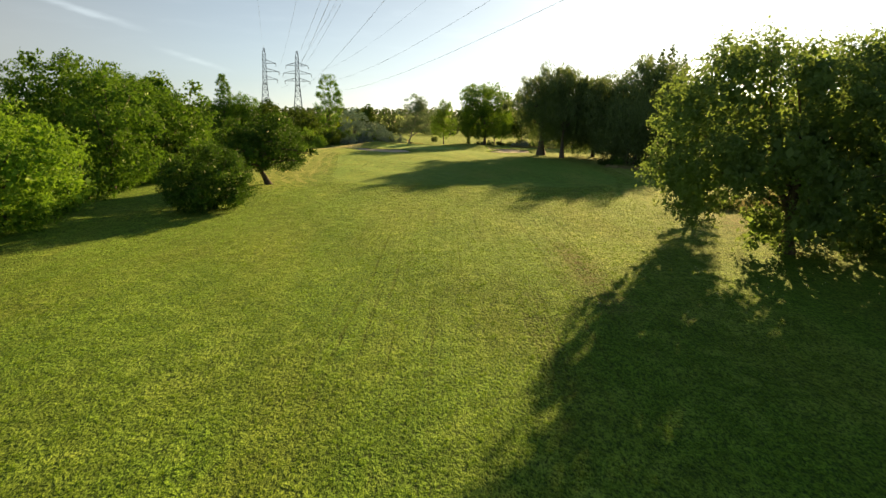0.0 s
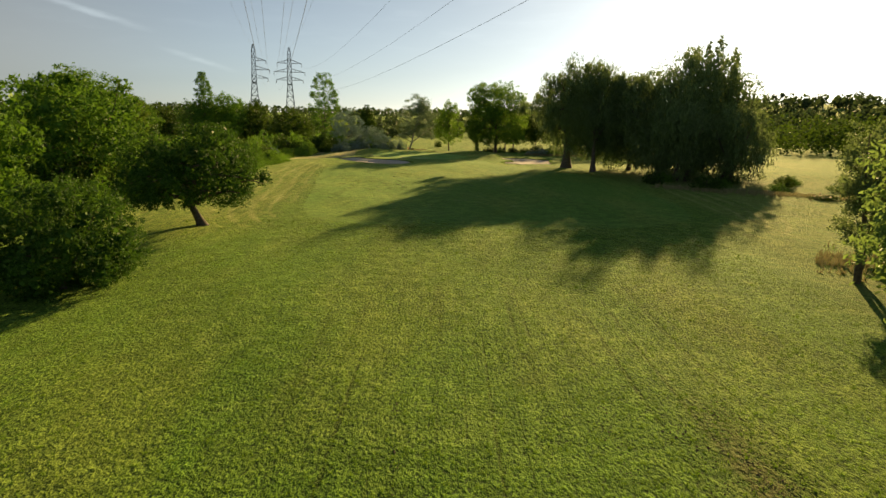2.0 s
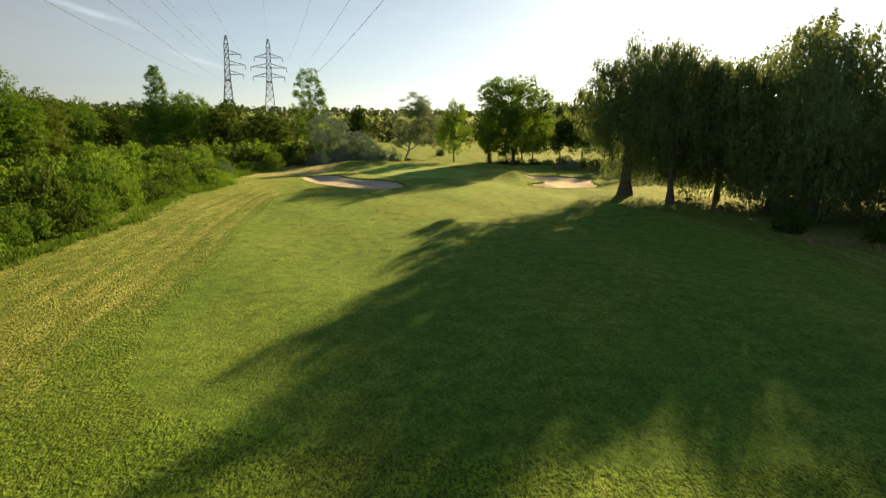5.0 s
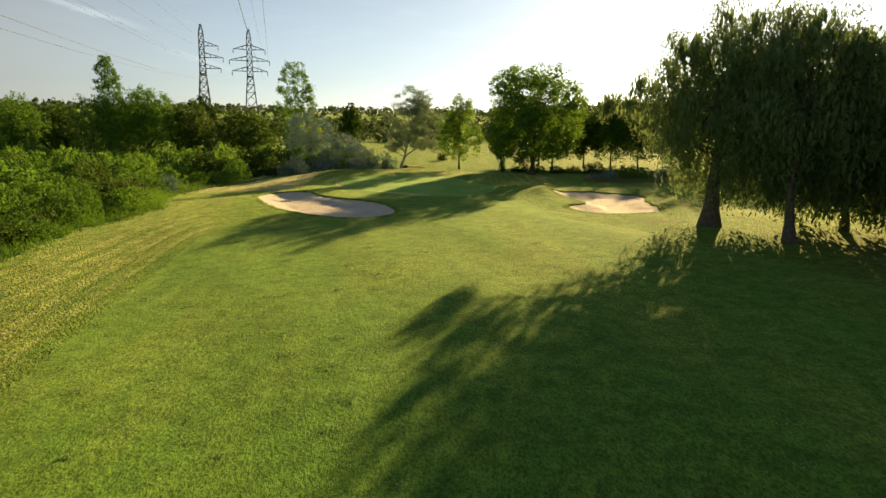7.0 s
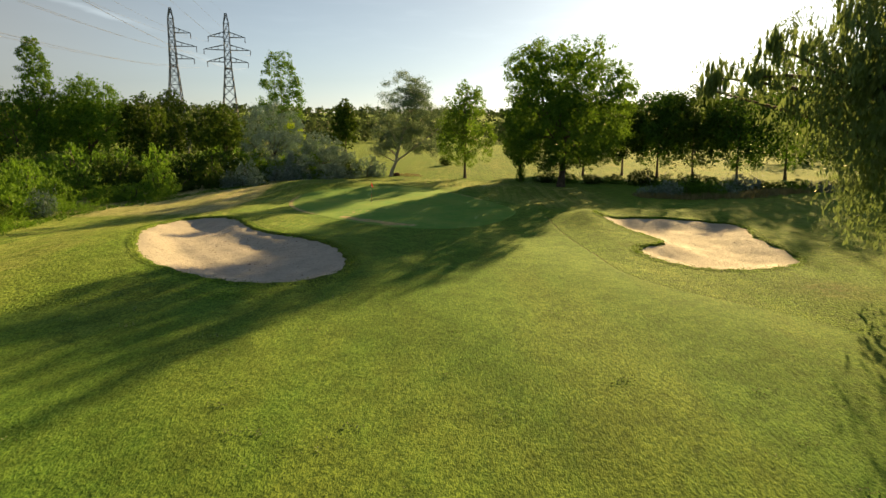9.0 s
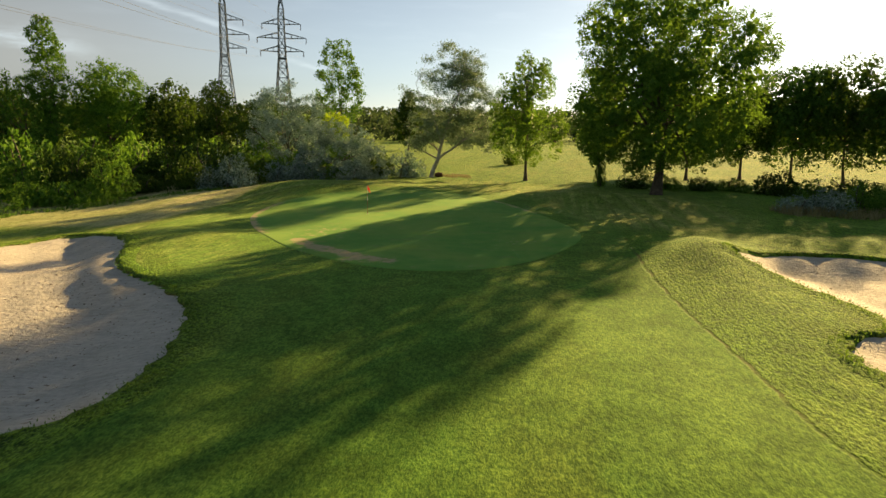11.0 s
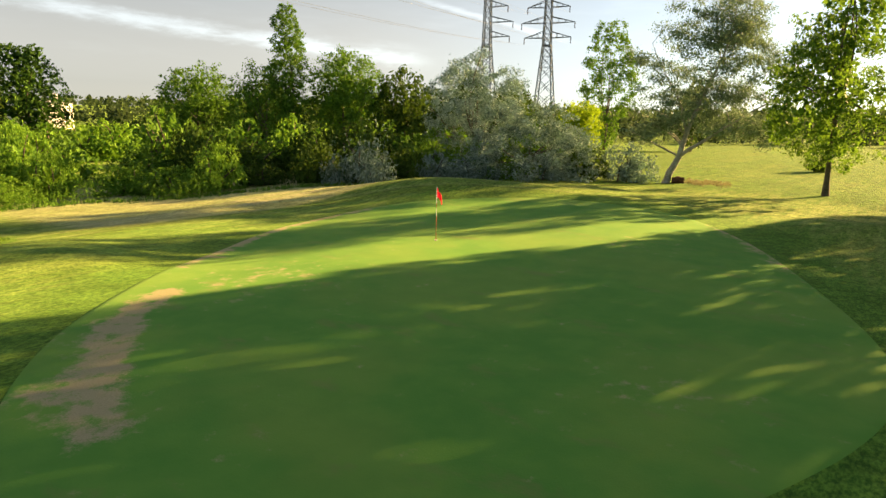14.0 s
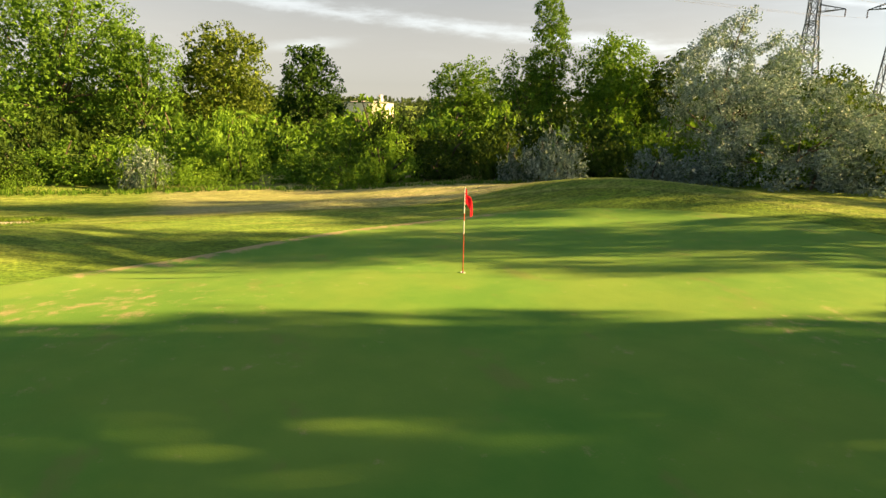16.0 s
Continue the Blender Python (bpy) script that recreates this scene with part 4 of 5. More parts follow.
# the silver trees behind the green, and the trees beyond
tree("white_poplar", "silver-leaved white poplar above the hedge", -31.0, 217.0, 11.6, 4.8, 0.2, 54000, 0.088, LEAF_SILVER, 21, trunk=0.22, limbs=12, lobe=40, heart=0, uneven=1.7, gap=0.12)
tree("white_poplar", "lower silver-leaved poplar in the hedge", -23.0, 213.5, 6.8, 5.6, 0.0, 54000, 0.082, LEAF_SILVER, 22, trunk=0.2, limbs=5, shape="mound", lobe=40, heart=0, uneven=1.6, gap=0.08)
airy_tree("birch_tree", "leaning pale-barked tree with a thin grey-green crown", -12.6, 218.5,
          [[(0, -0.3, 0, 0.36), (0.45, 1.0, 0, 0.29), (1.15, 2.5, 0, 0.25), (1.6, 4.7, 0.1, 0.19), (2.4, 6.6, 0.2, 0.14), (3.9, 10, 0.3, 0.09), (4.6, 13.2, 0.2, 0.03)],
           [(1.1, 2.3, 0, 0.17), (2.3, 3.3, -0.3, 0.14), (4.2, 4.6, -0.6, 0.11), (7.3, 6.6, -0.8, 0.07), (9.8, 8.8, -0.8, 0.025)],
           [(1.5, 4.4, 0.1, 0.12), (0.9, 7.0, 0.8, 0.08), (-0.6, 9.6, 1.2, 0.05), (-1.6, 11.6, 1.2, 0.02)]],
          [(2.6, 12.2, 0.2, 4.0, 4.6, 3.6), (0.6, 7.6, 0.0, 4.0, 3.2, 3.8), (6.6, 9.6, -0.4, 3.6, 3.0, 3.4), (5.0, 13.0, 0.2, 3.0, 3.2, 3.0), (7.4, 5.0, -0.4, 3.4, 2.0, 2.6), (4.0, 5.6, 0.4, 3.0, 2.2, 2.6), (-0.6, 4.6, 0.2, 2.8, 1.5, 2.6), (-2.6, 10.5, 1.0, 1.3, 1.8, 1.4)],
          430, 48000, 0.098, LEAF_BIRCH, PALE_BARK, 23, spray=0.95, bough=70)
tree("oak_tree", "young green oak with a straight thin trunk", -0.4, 215.7, 14.3, 4.4, 2.0, 36000, 0.105, LEAF_OAK, 24, trunk=0.22, limbs=13, shape="cone", lobe=36, heart=16)
tree("oak_tree", "large spreading oak above the clipped hedge", 12.6, 202.5, 18.9, 8.3, 2.4, 110000, 0.115, LEAF_OAK, 25, trunk=0.5, limbs=22, lobe=64, heart=155, uneven=0.9, shape="broad")
tree("oak_tree", "oak with ivy on its trunk", 7.9, 210.5, 12.5, 2.5, 2.4, 13000, 0.15, LEAF_OAK, 26, trunk=0.24, limbs=10, shape="cone", lobe=26)
for i, (tx, ty, th, tr, m) in enumerate([(20.0, 225.0, 11, 3.8, LEAF_GREEN), (18.2, 233.0, 12, 3.8, LEAF_GREEN), (27.7, 229.0, 13, 5.4, LEAF_DARK), (33.0, 226.0, 14.5, 5.6, LEAF_HAZEL), (38.5, 224.0, 15.5, 6.4, LEAF_DARK), (44.5, 221.0, 15.5, 6.8, LEAF_HAZEL), (55.0, 226.0, 21, 6.4, LEAF_GREEN), (62.0, 222.0, 18.5, 6.5, LEAF_DARK), (70.0, 215.0, 17, 7, LEAF_GREEN)]):
    tree("park_tree", "slim-trunked park tree between two fairways", tx, ty, th, tr, 2.2, 15000, 0.16, m, 40 + i, trunk=0.24, limbs=7, group="row of park trees", lobe=32, heart=64, uneven=1.6)
tree("tall_poplar", "tall airy poplar standing over the far hedge", -58.0, 318.0, 30.7, 6.6, 1.0, 16000, 0.32, LEAF_GREEN, 60, trunk=0.4, gap=0.1, shape="column", lobe=40, heart=14)
for i, (tx, ty, th, tr) in enumerate([(-96, 268, 14, 6.5), (-78, 272, 13, 6.0), (-69, 251, 14.6, 5.0), (-66, 283, 14, 6.0), (-58, 268, 12, 5.5), (-104, 250, 14, 6.5)]):
    tree("broadleaf_tree", "dark tree in the belt below the pylons", tx, ty, th, tr, 0.3, 5500, 0.31, LEAF_DARK, 120 + i, trunk=0.3, limbs=3, group="trees below the pylons")
tree("lombardy_poplar", "narrow columnar poplar with ragged lower branches", -82.0, 236.5, 24.0, 3.3, 3.0, 20000, 0.17, LEAF_GREEN, 61, trunk=0.4, shape="column", lobe=44, heart=30)
tree("side_tree", "ragged dark tree at the foot of the poplar", -85.0, 234.0, 15.0, 5.6, 0.8, 9000, 0.2, LEAF_GREEN, 62, trunk=0.2, gap=0.3, heart=6, lobe=40, uneven=1.8)
tree("broadleaf_tree", "round green tree next to the columnar poplar", -78.0, 246.0, 17.5, 6.8, 0.5, 24000, 0.19, LEAF_GREEN, 63, trunk=0.4, lobe=30, heart=80)
tree("broadleaf_tree", "dark round tree near the pylons", -81.0, 290.0, 17.5, 5.4, 0.5, 9000, 0.32, LEAF_DARK, 64, trunk=0.4)
tree("yellow_tree", "small bright yellow-green tree behind silver bushes", -42.0, 266.0, 9.4, 3.5, 0.4, 10000, 0.16, LEAF_YELLOW, 65, trunk=0.15)
tree("broadleaf_tree", "dark round-topped tree above the hedge", -103.0, 233.0, 15.0, 7.2, 0.5, 18000, 0.21, LEAF_GREEN, 66, trunk=0.35, lobe=30, heart=40)
tree("broadleaf_tree", "green tree with a pointed top above the hedge", -97.0, 202.0, 14.6, 5.2, 0.5, 16000, 0.2, LEAF_HAZEL, 67, trunk=0.3, shape="cone", lobe=30)
tree("broadleaf_tree", "tall tree with brownish green leaves", -84.0, 187.6, 15.5, 5.5, 0.5, 20000, 0.2, LEAF_RUST, 68, trunk=0.35, lobe=34, uneven=1.4, heart=64)
tree("robinia_tree", "large airy feather-leaved green tree", -85.5, 169.0, 19.4, 9.8, 1.0, 44000, 0.16, LEAF_GREEN, 69, trunk=0.45, limbs=14, lobe=60, heart=100, uneven=1.5)
tree("robinia_tree", "slender airy tree beside the robinia", -80.0, 178.0, 13.8, 4.2, 0.5, 13000, 0.17, LEAF_GREEN, 75, trunk=0.25, limbs=10, gap=0.15, lobe=34, heart=12, uneven=1.6)
tree("broadleaf_tree", "big dark tree at the hedge", -64.0, 132.0, 15.0, 7.5, 0.5, 16000, 0.28, LEAF_GREEN, 70, trunk=0.4)
tree("broadleaf_tree", "big green tree at the hedge", -54.0, 114.0, 12.5, 7.0, 0.5, 15000, 0.27, LEAF_GREEN, 71, trunk=0.4)
tree("broadleaf_tree", "dark slender tree above the hedge", -97.0, 243.0, 12.5, 3.0, 0.5, 5000, 0.26, LEAF_DARK, 72, trunk=0.3, gap=0.2, heart=8)
tree("dark_conifer", "dark pointed tree far down the next fairway", -40.0, 330.0, 17.0, 4.0, 1.5, 3000, 0.45, LEAF_DARK, 73, trunk=0.3, shape="cone")

# the willows and the wood on the sunny side
tree("willow_tree", "weeping willow with a stout trunk", 22.4, 147.0, 20.3, 8.1, 2.2, 76000, 0.14, LEAF_WILLOW, 31, trunk=0.95, weep=3.6, limbs=9, aspect=0.34, lean=(2.0, 1.2), ry=7.8, lobe=40, heart=175, uneven=1.2,
     extra=[(-5.9, 9.5, 11.3, 2.6), (-3.9, 7.5, 12.3, 3.2), (-2.7, 6, 13.8, 2.6), (-7.4, 12, 11.4, 2.0), (-8.1, 11.5, 10.7, 1.6), (-4.9, 10, 13.0, 1.8), (-4.6, 7.5, 9.8, 2.8), (-3.6, 6.0, 9.0, 2.8), (-2.6, 4.5, 10.5, 3.4), (-2.4, 3, 7.6, 3.0)])
tree("willow_tree", "weeping willow with hanging branches", 25.8, 139.0, 19.0, 6.6, 2.2, 52000, 0.14, LEAF_WILLOW, 32, trunk=0.5, weep=5.0, limbs=9, aspect=0.34, lean=(2.2, 3.5), lobe=36, heart=160, uneven=1.2)
tree("willow_tree", "broad dark willow among the wood", 36.5, 136.0, 18.0, 7.4, 0.0, 26000, 0.2, LEAF_WILLOW, 33, trunk=0.5, weep=3.5, limbs=7, aspect=0.4, lobe=32, heart=70)
tree("willow_tree", "tall broad willow with a domed crown", 45.5, 144.0, 22.3, 8.6, 0.0, 26000, 0.24, LEAF_WILLOW, 34, trunk=0.5, weep=3.5, limbs=6, aspect=0.4, lobe=32, heart=70)
tree("willow_tree", "low bushy willow reaching to the ground", 37.0, 128.5, 12.5, 6.0, -0.2, 18000, 0.19, LEAF_WILLOW, 92, trunk=0.3, weep=3.0, limbs=5, aspect=0.4, stems=3)
tree("willow_tree", "low bushy willow at the end of the wood", 45.0, 127.0, 12.0, 6.4, -0.2, 18000, 0.2, LEAF_WILLOW, 93, trunk=0.3, weep=3.0, limbs=5, aspect=0.4, stems=3)
tree("willow_tree", "dark willow at the edge of the wood", 34.0, 145.0, 17.5, 6.5, 0.0, 14000, 0.25, LEAF_WILLOW, 35, trunk=0.4, weep=3.5, limbs=5, aspect=0.4, lobe=32, heart=70)
for i, (tx, ty, th) in enumerate([(53.2, 160.0, 25.5), (56.2, 161.5, 27.0), (50.8, 161.0, 24.0), (58.8, 160.0, 24.5)]):
    tree("lombardy_poplar", "slim columnar poplar behind the willows", tx, ty, th, 1.35, 2.0, 5000, 0.24, LEAF_WILLOW, 80 + i, trunk=0.25, heart=10, lobe=30, shape="column", limbs=3, group="clump of poplars")
tree("willow_tree", "tall willow at the back of the wood", 50.0, 151.0, 22.4, 8.0, 0.5, 14000, 0.26, LEAF_WILLOW, 95, trunk=0.45, limbs=6, aspect=0.4, lobe=32, heart=70)
tree("willow_tree", "airy grey-green tree behind the willows", 52.0, 142.0, 18.5, 5.5, 0.5, 10000, 0.19, LEAF_WILLOW, 94, trunk=0.3, limbs=10, gap=0.15, heart=8)
tree("ash_tree", "large backlit ash with low hanging branches", 24.8, 44.2, 15.0, 9.8, 0.6, 80000, 0.135, LEAF_ASH, 36, trunk=0.5, limbs=9, shape="broad", ry=9.0, lobe=60, heart=300, uneven=0.6, extra=[(-3.0, -1.0, 10.4, 6.0), (1.5, 0.0, 10.0, 6.4), (-4.8, -1.0, 7.4, 5.6), (5.0, -1.0, 10.0, 5.6)])
airy_tree("ash_tree", "slim backlit tree with twin trunks at the fairway edge", 25.6, 63.4,
          [[(0, -0.3, 0, 0.24), (0.1, 1.6, 0, 0.19), (-0.1, 3.8, 0, 0.15), (-0.5, 6.4, 0.2, 0.09), (-0.6, 9.4, 0.2, 0.03)],
           [(0.9, -0.3, 0.3, 0.20), (1.2, 1.8, 0.3, 0.16), (1.8, 4.4, 0.3, 0.11), (2.4, 8.6, 0.3, 0.03)]],
          [(-0.6, 7.2, 0.1, 2.2, 3.2, 2.2), (1.9, 7.0, 0.2, 2.2, 3.2, 2.2), (-0.9, 4.2, 0.0, 1.7, 1.3, 1.6), (2.4, 3.8, 0.2, 1.6, 1.4, 1.6)],
          150, 13000, 0.10, LEAF_WILLOW, BARK, 37, spray=0.7, bough=44)
tree("ash_tree", "dense dark tree behind the ash", 39.0, 46.0, 18.0, 8.5, 0.0, 18000, 0.25, LEAF_ASH, 38, trunk=0.4, lobe=30, heart=80)
tree("ash_tree", "dark tree beside the first fairway", 36.0, 27.0, 16.0, 8.0, 0.2, 9000, 0.34, LEAF_DARK, 39, trunk=0.4)
tree("willow_tree", "small bushy willow beside the wood", 62.0, 112.0, 9.0, 5.5, 0.2, 6000, 0.28, LEAF_WILLOW, 90, trunk=0.25, stems=3)

RED_WOOD = simple("red_brown_wood", (0.05, 0.026, 0.018), (0.16, 0.075, 0.045), 0.85, 4.0, bump=0.7, spec=0.15)


def cut_log(x, y, length, r, turn, seed):
    """A short sawn log lying on the ground, a little uneven, with a pale sawn face."""
    rng = np.random.default_rng(seed)
    top = thing("cut_log", "short red-brown sawn log lying in the grass beside the pale tree", "log", at=pose(x, y, land(x, y), 0, 0, turn))
    f = np.linspace(-0.5, 0.5, 9)
    mid = np.stack([f * length, 0.03 * np.sin(f * 7), r * 0.92 + 0.02 * np.cos(f * 9)], -1)
    v, q = tube(mid, r * (1 + 0.10 * rng.normal(size=9)), 14)
    v = v + rng.normal(size=v.shape) * 0.012
    part("bark", mesh_of("bark", v, q, RED_WOOD, True), top)
    part("sawn_face", mesh_of("sawn_face", *tube([mid[0] - (0.012, 0, 0), mid[0] - (0.006, 0, 0), mid[0]], [0.01, r * 0.84, r * 0.9], 14), LITTER), top, "dry brown sawn end")


cut_log(-11.6, 219.0, 0.95, 0.29, 24, 5)

# bushes
GREEN_BUSH = shrub_proto("green_bush", "dense mid-green bush in the hedge", LEAF_GREEN, 101, 3000, 0.037)
BRIGHT_BUSH = shrub_proto("bright_bush", "bright leafy green bush in the hedge", LEAF_BRIGHT, 102, 3200, 0.036, spiky=0.15)
DARK_BUSH = shrub_proto("dark_bush", "dark green bush in the hedge", LEAF_DARK, 103, 1600, 0.054)
SILVER_BUSH = shrub_proto("silver_bush", "silver-grey leaved bush at the edge of the rough", LEAF_SILVER, 104, 2700, 0.040, spiky=0.25, aspect=0.38)
BACK_BUSH = shrub_proto("thicket_bush", "tall green thicket bush behind the hedge", LEAF_GREEN, 105, 850, 0.064)
BACK_BRIGHT = shrub_proto("thicket_bush", "bright green thicket bush behind the hedge", LEAF_BRIGHT, 106, 850, 0.064)
BACK_DARK = shrub_proto("thicket_bush", "dark green thicket bush behind the hedge", LEAF_DARK, 107, 850, 0.064)

_rng = np.random.default_rng(7)
HEDGE = np.array([(-33, 92), (-32.5, 106), (-32, 120), (-35, 133), (-36.5, 143), (-35.5, 155), (-41, 166), (-43, 176), (-41.5, 184), (-37, 191), (-31.5, 199), (-25, 206), (-19, 212), (-14.5, 217.5)])


def along(line, s):
    """Point and sideways direction at a distance along a line."""
    seg = np.linalg.norm(np.diff(line, axis=0), axis=1)
    cum = np.concatenate([[0], np.cumsum(seg)])
    i = min(np.searchsorted(cum, s, "right") - 1, len(seg) - 1)
    d = (line[i + 1] - line[i]) / seg[i]
    return line[i] + d * (s - cum[i]), np.array([-d[1], d[0]])


_len = np.linalg.norm(np.diff(HEDGE, axis=0), axis=1).sum()
for row, (back, step, r0, h0) in enumerate([(2.6, 3.4, 2.7, 3.1), (8.0, 4.6, 3.7, 4.4), (15.0, 6.0, 4.4, 5.4)]):
    s = 0.0
    while s < _len:
        p, side = along(HEDGE, s)
        p = p + side * (back + _rng.normal() * 0.8)
        silver = p[0] > -29 and p[1] > 196 and _rng.random() < 0.75
        kind_of = SILVER_BUSH if silver else (GREEN_BUSH, BRIGHT_BUSH, GREEN_BUSH, DARK_BUSH)[int(_rng.integers(0, 4))]
        if 195 < p[1] < 207 and row < 3:
            kind_of = DARK_BUSH
        if row == 2 and not silver:
            kind_of = (BACK_BUSH, BACK_BRIGHT)[int(_rng.integers(0, 2))]
        r = r0 * _rng.uniform(0.8, 1.25)
        put(kind_of, p[0], p[1], r, h0 * _rng.uniform(0.6, 1.3), _rng.uniform(0, 360))
        s += step * _rng.uniform(0.8, 1.2)
for x, y, r, h in [(-29.5, 199.8, 2.2, 3.8), (-31.8, 198.4, 1.4, 2.6), (-43.0, 177.0, 1.9, 3.0)]:
    put(SILVER_BUSH, x, y, r, h, x * 40)
for i in range(46):                       # scrub behind the hedge
    x, y = _rng.uniform(-95, -56), _rng.uniform(100, 235)
    put((BACK_BUSH, BACK_BRIGHT, BACK_DARK)[i % 3], x, y, _rng.uniform(3.5, 5.5), _rng.uniform(3.5, 5.5), i * 47)
for i in range(16):                       # below the trees at the start
    x, y = _rng.uniform(-48, -33), _rng.uniform(30, 92)
    put((BACK_BUSH, BACK_DARK)[i % 2], x, y, _rng.uniform(2.5, 4), _rng.uniform(2.5, 4.5), i * 71)
for i in range(16):                       # thicket below the walnut and its neighbours
    put((BACK_BRIGHT, BACK_BUSH)[i % 2], -34.5 - 5 * _rng.random() - 0.8 * (i % 2), 50 + i * 2.9, _rng.uniform(2.6, 3.6), _rng.uniform(2.6, 4.2), i * 59)
for i in range(13):                       # low hedge below the oaks
    x = 11.5 + i * 3.4
    y = 210.5 - i * 0.5 + _rng.normal() * 0.6
    put((DARK_BUSH, GREEN_BUSH, SILVER_BUSH)[i % 3 if i > 6 else i % 2], x, y, _rng.uniform(1.7, 2.4) * (1.5 if i > 3 else 1), _rng.uniform(1.3, 2.2) * (1.25 if i > 3 else 1), i * 53)
for x, y, r, h in [(21.5, 192.0, 1.7, 1.5), (24.0, 192.5, 2.2, 2.2), (27.0, 194.0, 2.4, 2.5), (30.0, 195.5, 2.3, 2.3), (33.0, 198.0, 2.2, 1.9)]:
    put(SILVER_BUSH if r < 2.3 else GREEN_BUSH, x, y, r, h, x * 31)
put(DARK_BUSH, -4.2, 250.0, 1.6, 2.6, 10)
for i in range(9):                        # undergrowth at the foot of the wood
    put((DARK_BUSH, GREEN_BUSH)[i % 2], 31 + i * 3.2, 121 + 5 * math.sin(i * 2.1) - 0.3 * i, _rng.uniform(1.6, 2.8), _rng.uniform(1.2, 2.4), i * 37)
for x, y, r, h in [(28, 52, 2.0, 1.4), (33, 50, 2.6, 2.0), (31, 60, 2.0, 1.6), (36, 54, 3, 2.4), (30, 66, 1.6, 1.2), (55, 103, 2.5, 1.0), (48, 105, 2.2, 0.8), (34, 74, 1.8, 1.2), (33.5, 46, 3.2, 3.0), (37.5, 50, 3.4, 3.4), (30.5, 55, 2.0, 1.8), (41, 57, 3.2, 3)]:
    put(DARK_BUSH, x, y, r, h, x * 13)
put(GREEN_BUSH, 7.9, 210.5, 0.8, 3.2, 0)     # ivy round the oak's foot


def weed_stand(label, line, width, stalks, h, mat, seed):
    """Leafy weeds: upright stalks with small leaves all the way up, in uneven drifts."""
    rng = np.random.default_rng(seed)
    total = np.linalg.norm(np.diff(line, axis=0), axis=1).sum()
    drift = rng.uniform(0, total * 0.999, 26)
    where = np.clip(drift[rng.integers(0, 26, stalks)] + rng.normal(size=stalks) * 1.3, 0, total * 0.999)
    spot = [along(line, w) for w in where]
    p = np.array([q + w * rng.normal() * width for q, w in spot])
    tall = h * rng.uniform(0.45, 1.2, stalks) * (1 + 0.3 * np.sin(where * 0.9))
    per = 14
    f = (np.arange(per) + 0.5) / per
    lean = rng.normal(size=(stalks, 2)) * 0.16
    pos = np.concatenate([p[:, None] + lean[:, None] * (f * f)[None, :, None] * tall[:, None, None], (bare(p[:, 0], p[:, 1])[:, None] + tall[:, None] * f[None])[..., None]], -1).reshape(-1, 3)
    v, q = leaves(rng, pos, np.full(len(pos), 0.10), len(pos), 0.07, 0.32, 0.5)
    tagged(new("weeds", mesh_of("weeds", v, q, mat)), label, "tall weeds", kind="stuff")


def tall_grass(name, label, line, width, n, h, mat, seed):
    """A strip of uncut grass and weeds along a line."""
    rng = np.random.default_rng(seed)
    line = np.asarray(line, float)
    total = np.linalg.norm(np.diff(line, axis=0), axis=1).sum()
    spot = [along(line, s) for s in rng.uniform(0, total * 0.999, n // 6)]
    p = np.array([q + w * rng.normal() * width for q, w in spot])
    p = np.repeat(p, 6, 0) + rng.normal(size=(len(p) * 6, 2)) * 0.12
    n = len(p)
    base = np.concatenate([p, (bare(p[:, 0], p[:, 1]) - 0.02)[:, None]], 1)
    lean = np.array([0, 0, 1.0]) + rng.normal(size=(n, 3)) * 0.28
    tip = base + unit(lean) * (h * rng.uniform(0.4, 1.1, n))[:, None]
    w = unit(np.cross(lean, rng.normal(size=(n, 3)))) * 0.035
    v = np.stack([base - w, base + w, tip + w * 0.3, tip - w * 0.3], 1).reshape(-1, 3)
    tagged(new(name, mesh_of(name, v, np.arange(4 * n).reshape(-1, 4), mat)), label, "tall grass", kind="stuff")


weed_stand("tall leafy green weeds at the foot of the hedge", HEDGE[4:10] + (0.9, 0), 0.9, 1500, 1.25, LEAF_BRIGHT, 1)
tall_grass("uncut_grass", "low uncut grass along the mown edge", HEDGE[4:12] + (1.8, -0.6), 0.5, 5000, 0.3, LEAF_GREEN, 8)
tall_grass("uncut_grass", "uncut grass at the foot of the hedge", HEDGE[:6] + (0.6, 0), 0.6, 6000, 0.5, LEAF_GREEN, 2)
tall_grass("dry_grass", "patch of tall dry grass beside the pale tree", [(-11.5, 220.5), (-9.5, 221.0), (-8, 221.5)], 1.6, 1200, 0.22, LEAF_DRY, 3)
tall_grass("dry_grass", "tall dry grass under the park trees", [(20, 190.5), (27, 192), (34, 196.5), (46, 204)], 0.9, 6000, 0.7, LEAF_DRY, 4)
tall_grass("dry_grass", "dry uncut grass beside the trees", [(27, 70), (33, 66), (40, 72), (46, 82)], 2.0, 5000, 0.5, LEAF_DRY, 5)
tall_grass("dry_grass", "dry uncut grass along the wood", [(30, 117), (40, 112), (52, 106), (64, 104)], 1.6, 5000, 0.5, LEAF_DRY, 6)


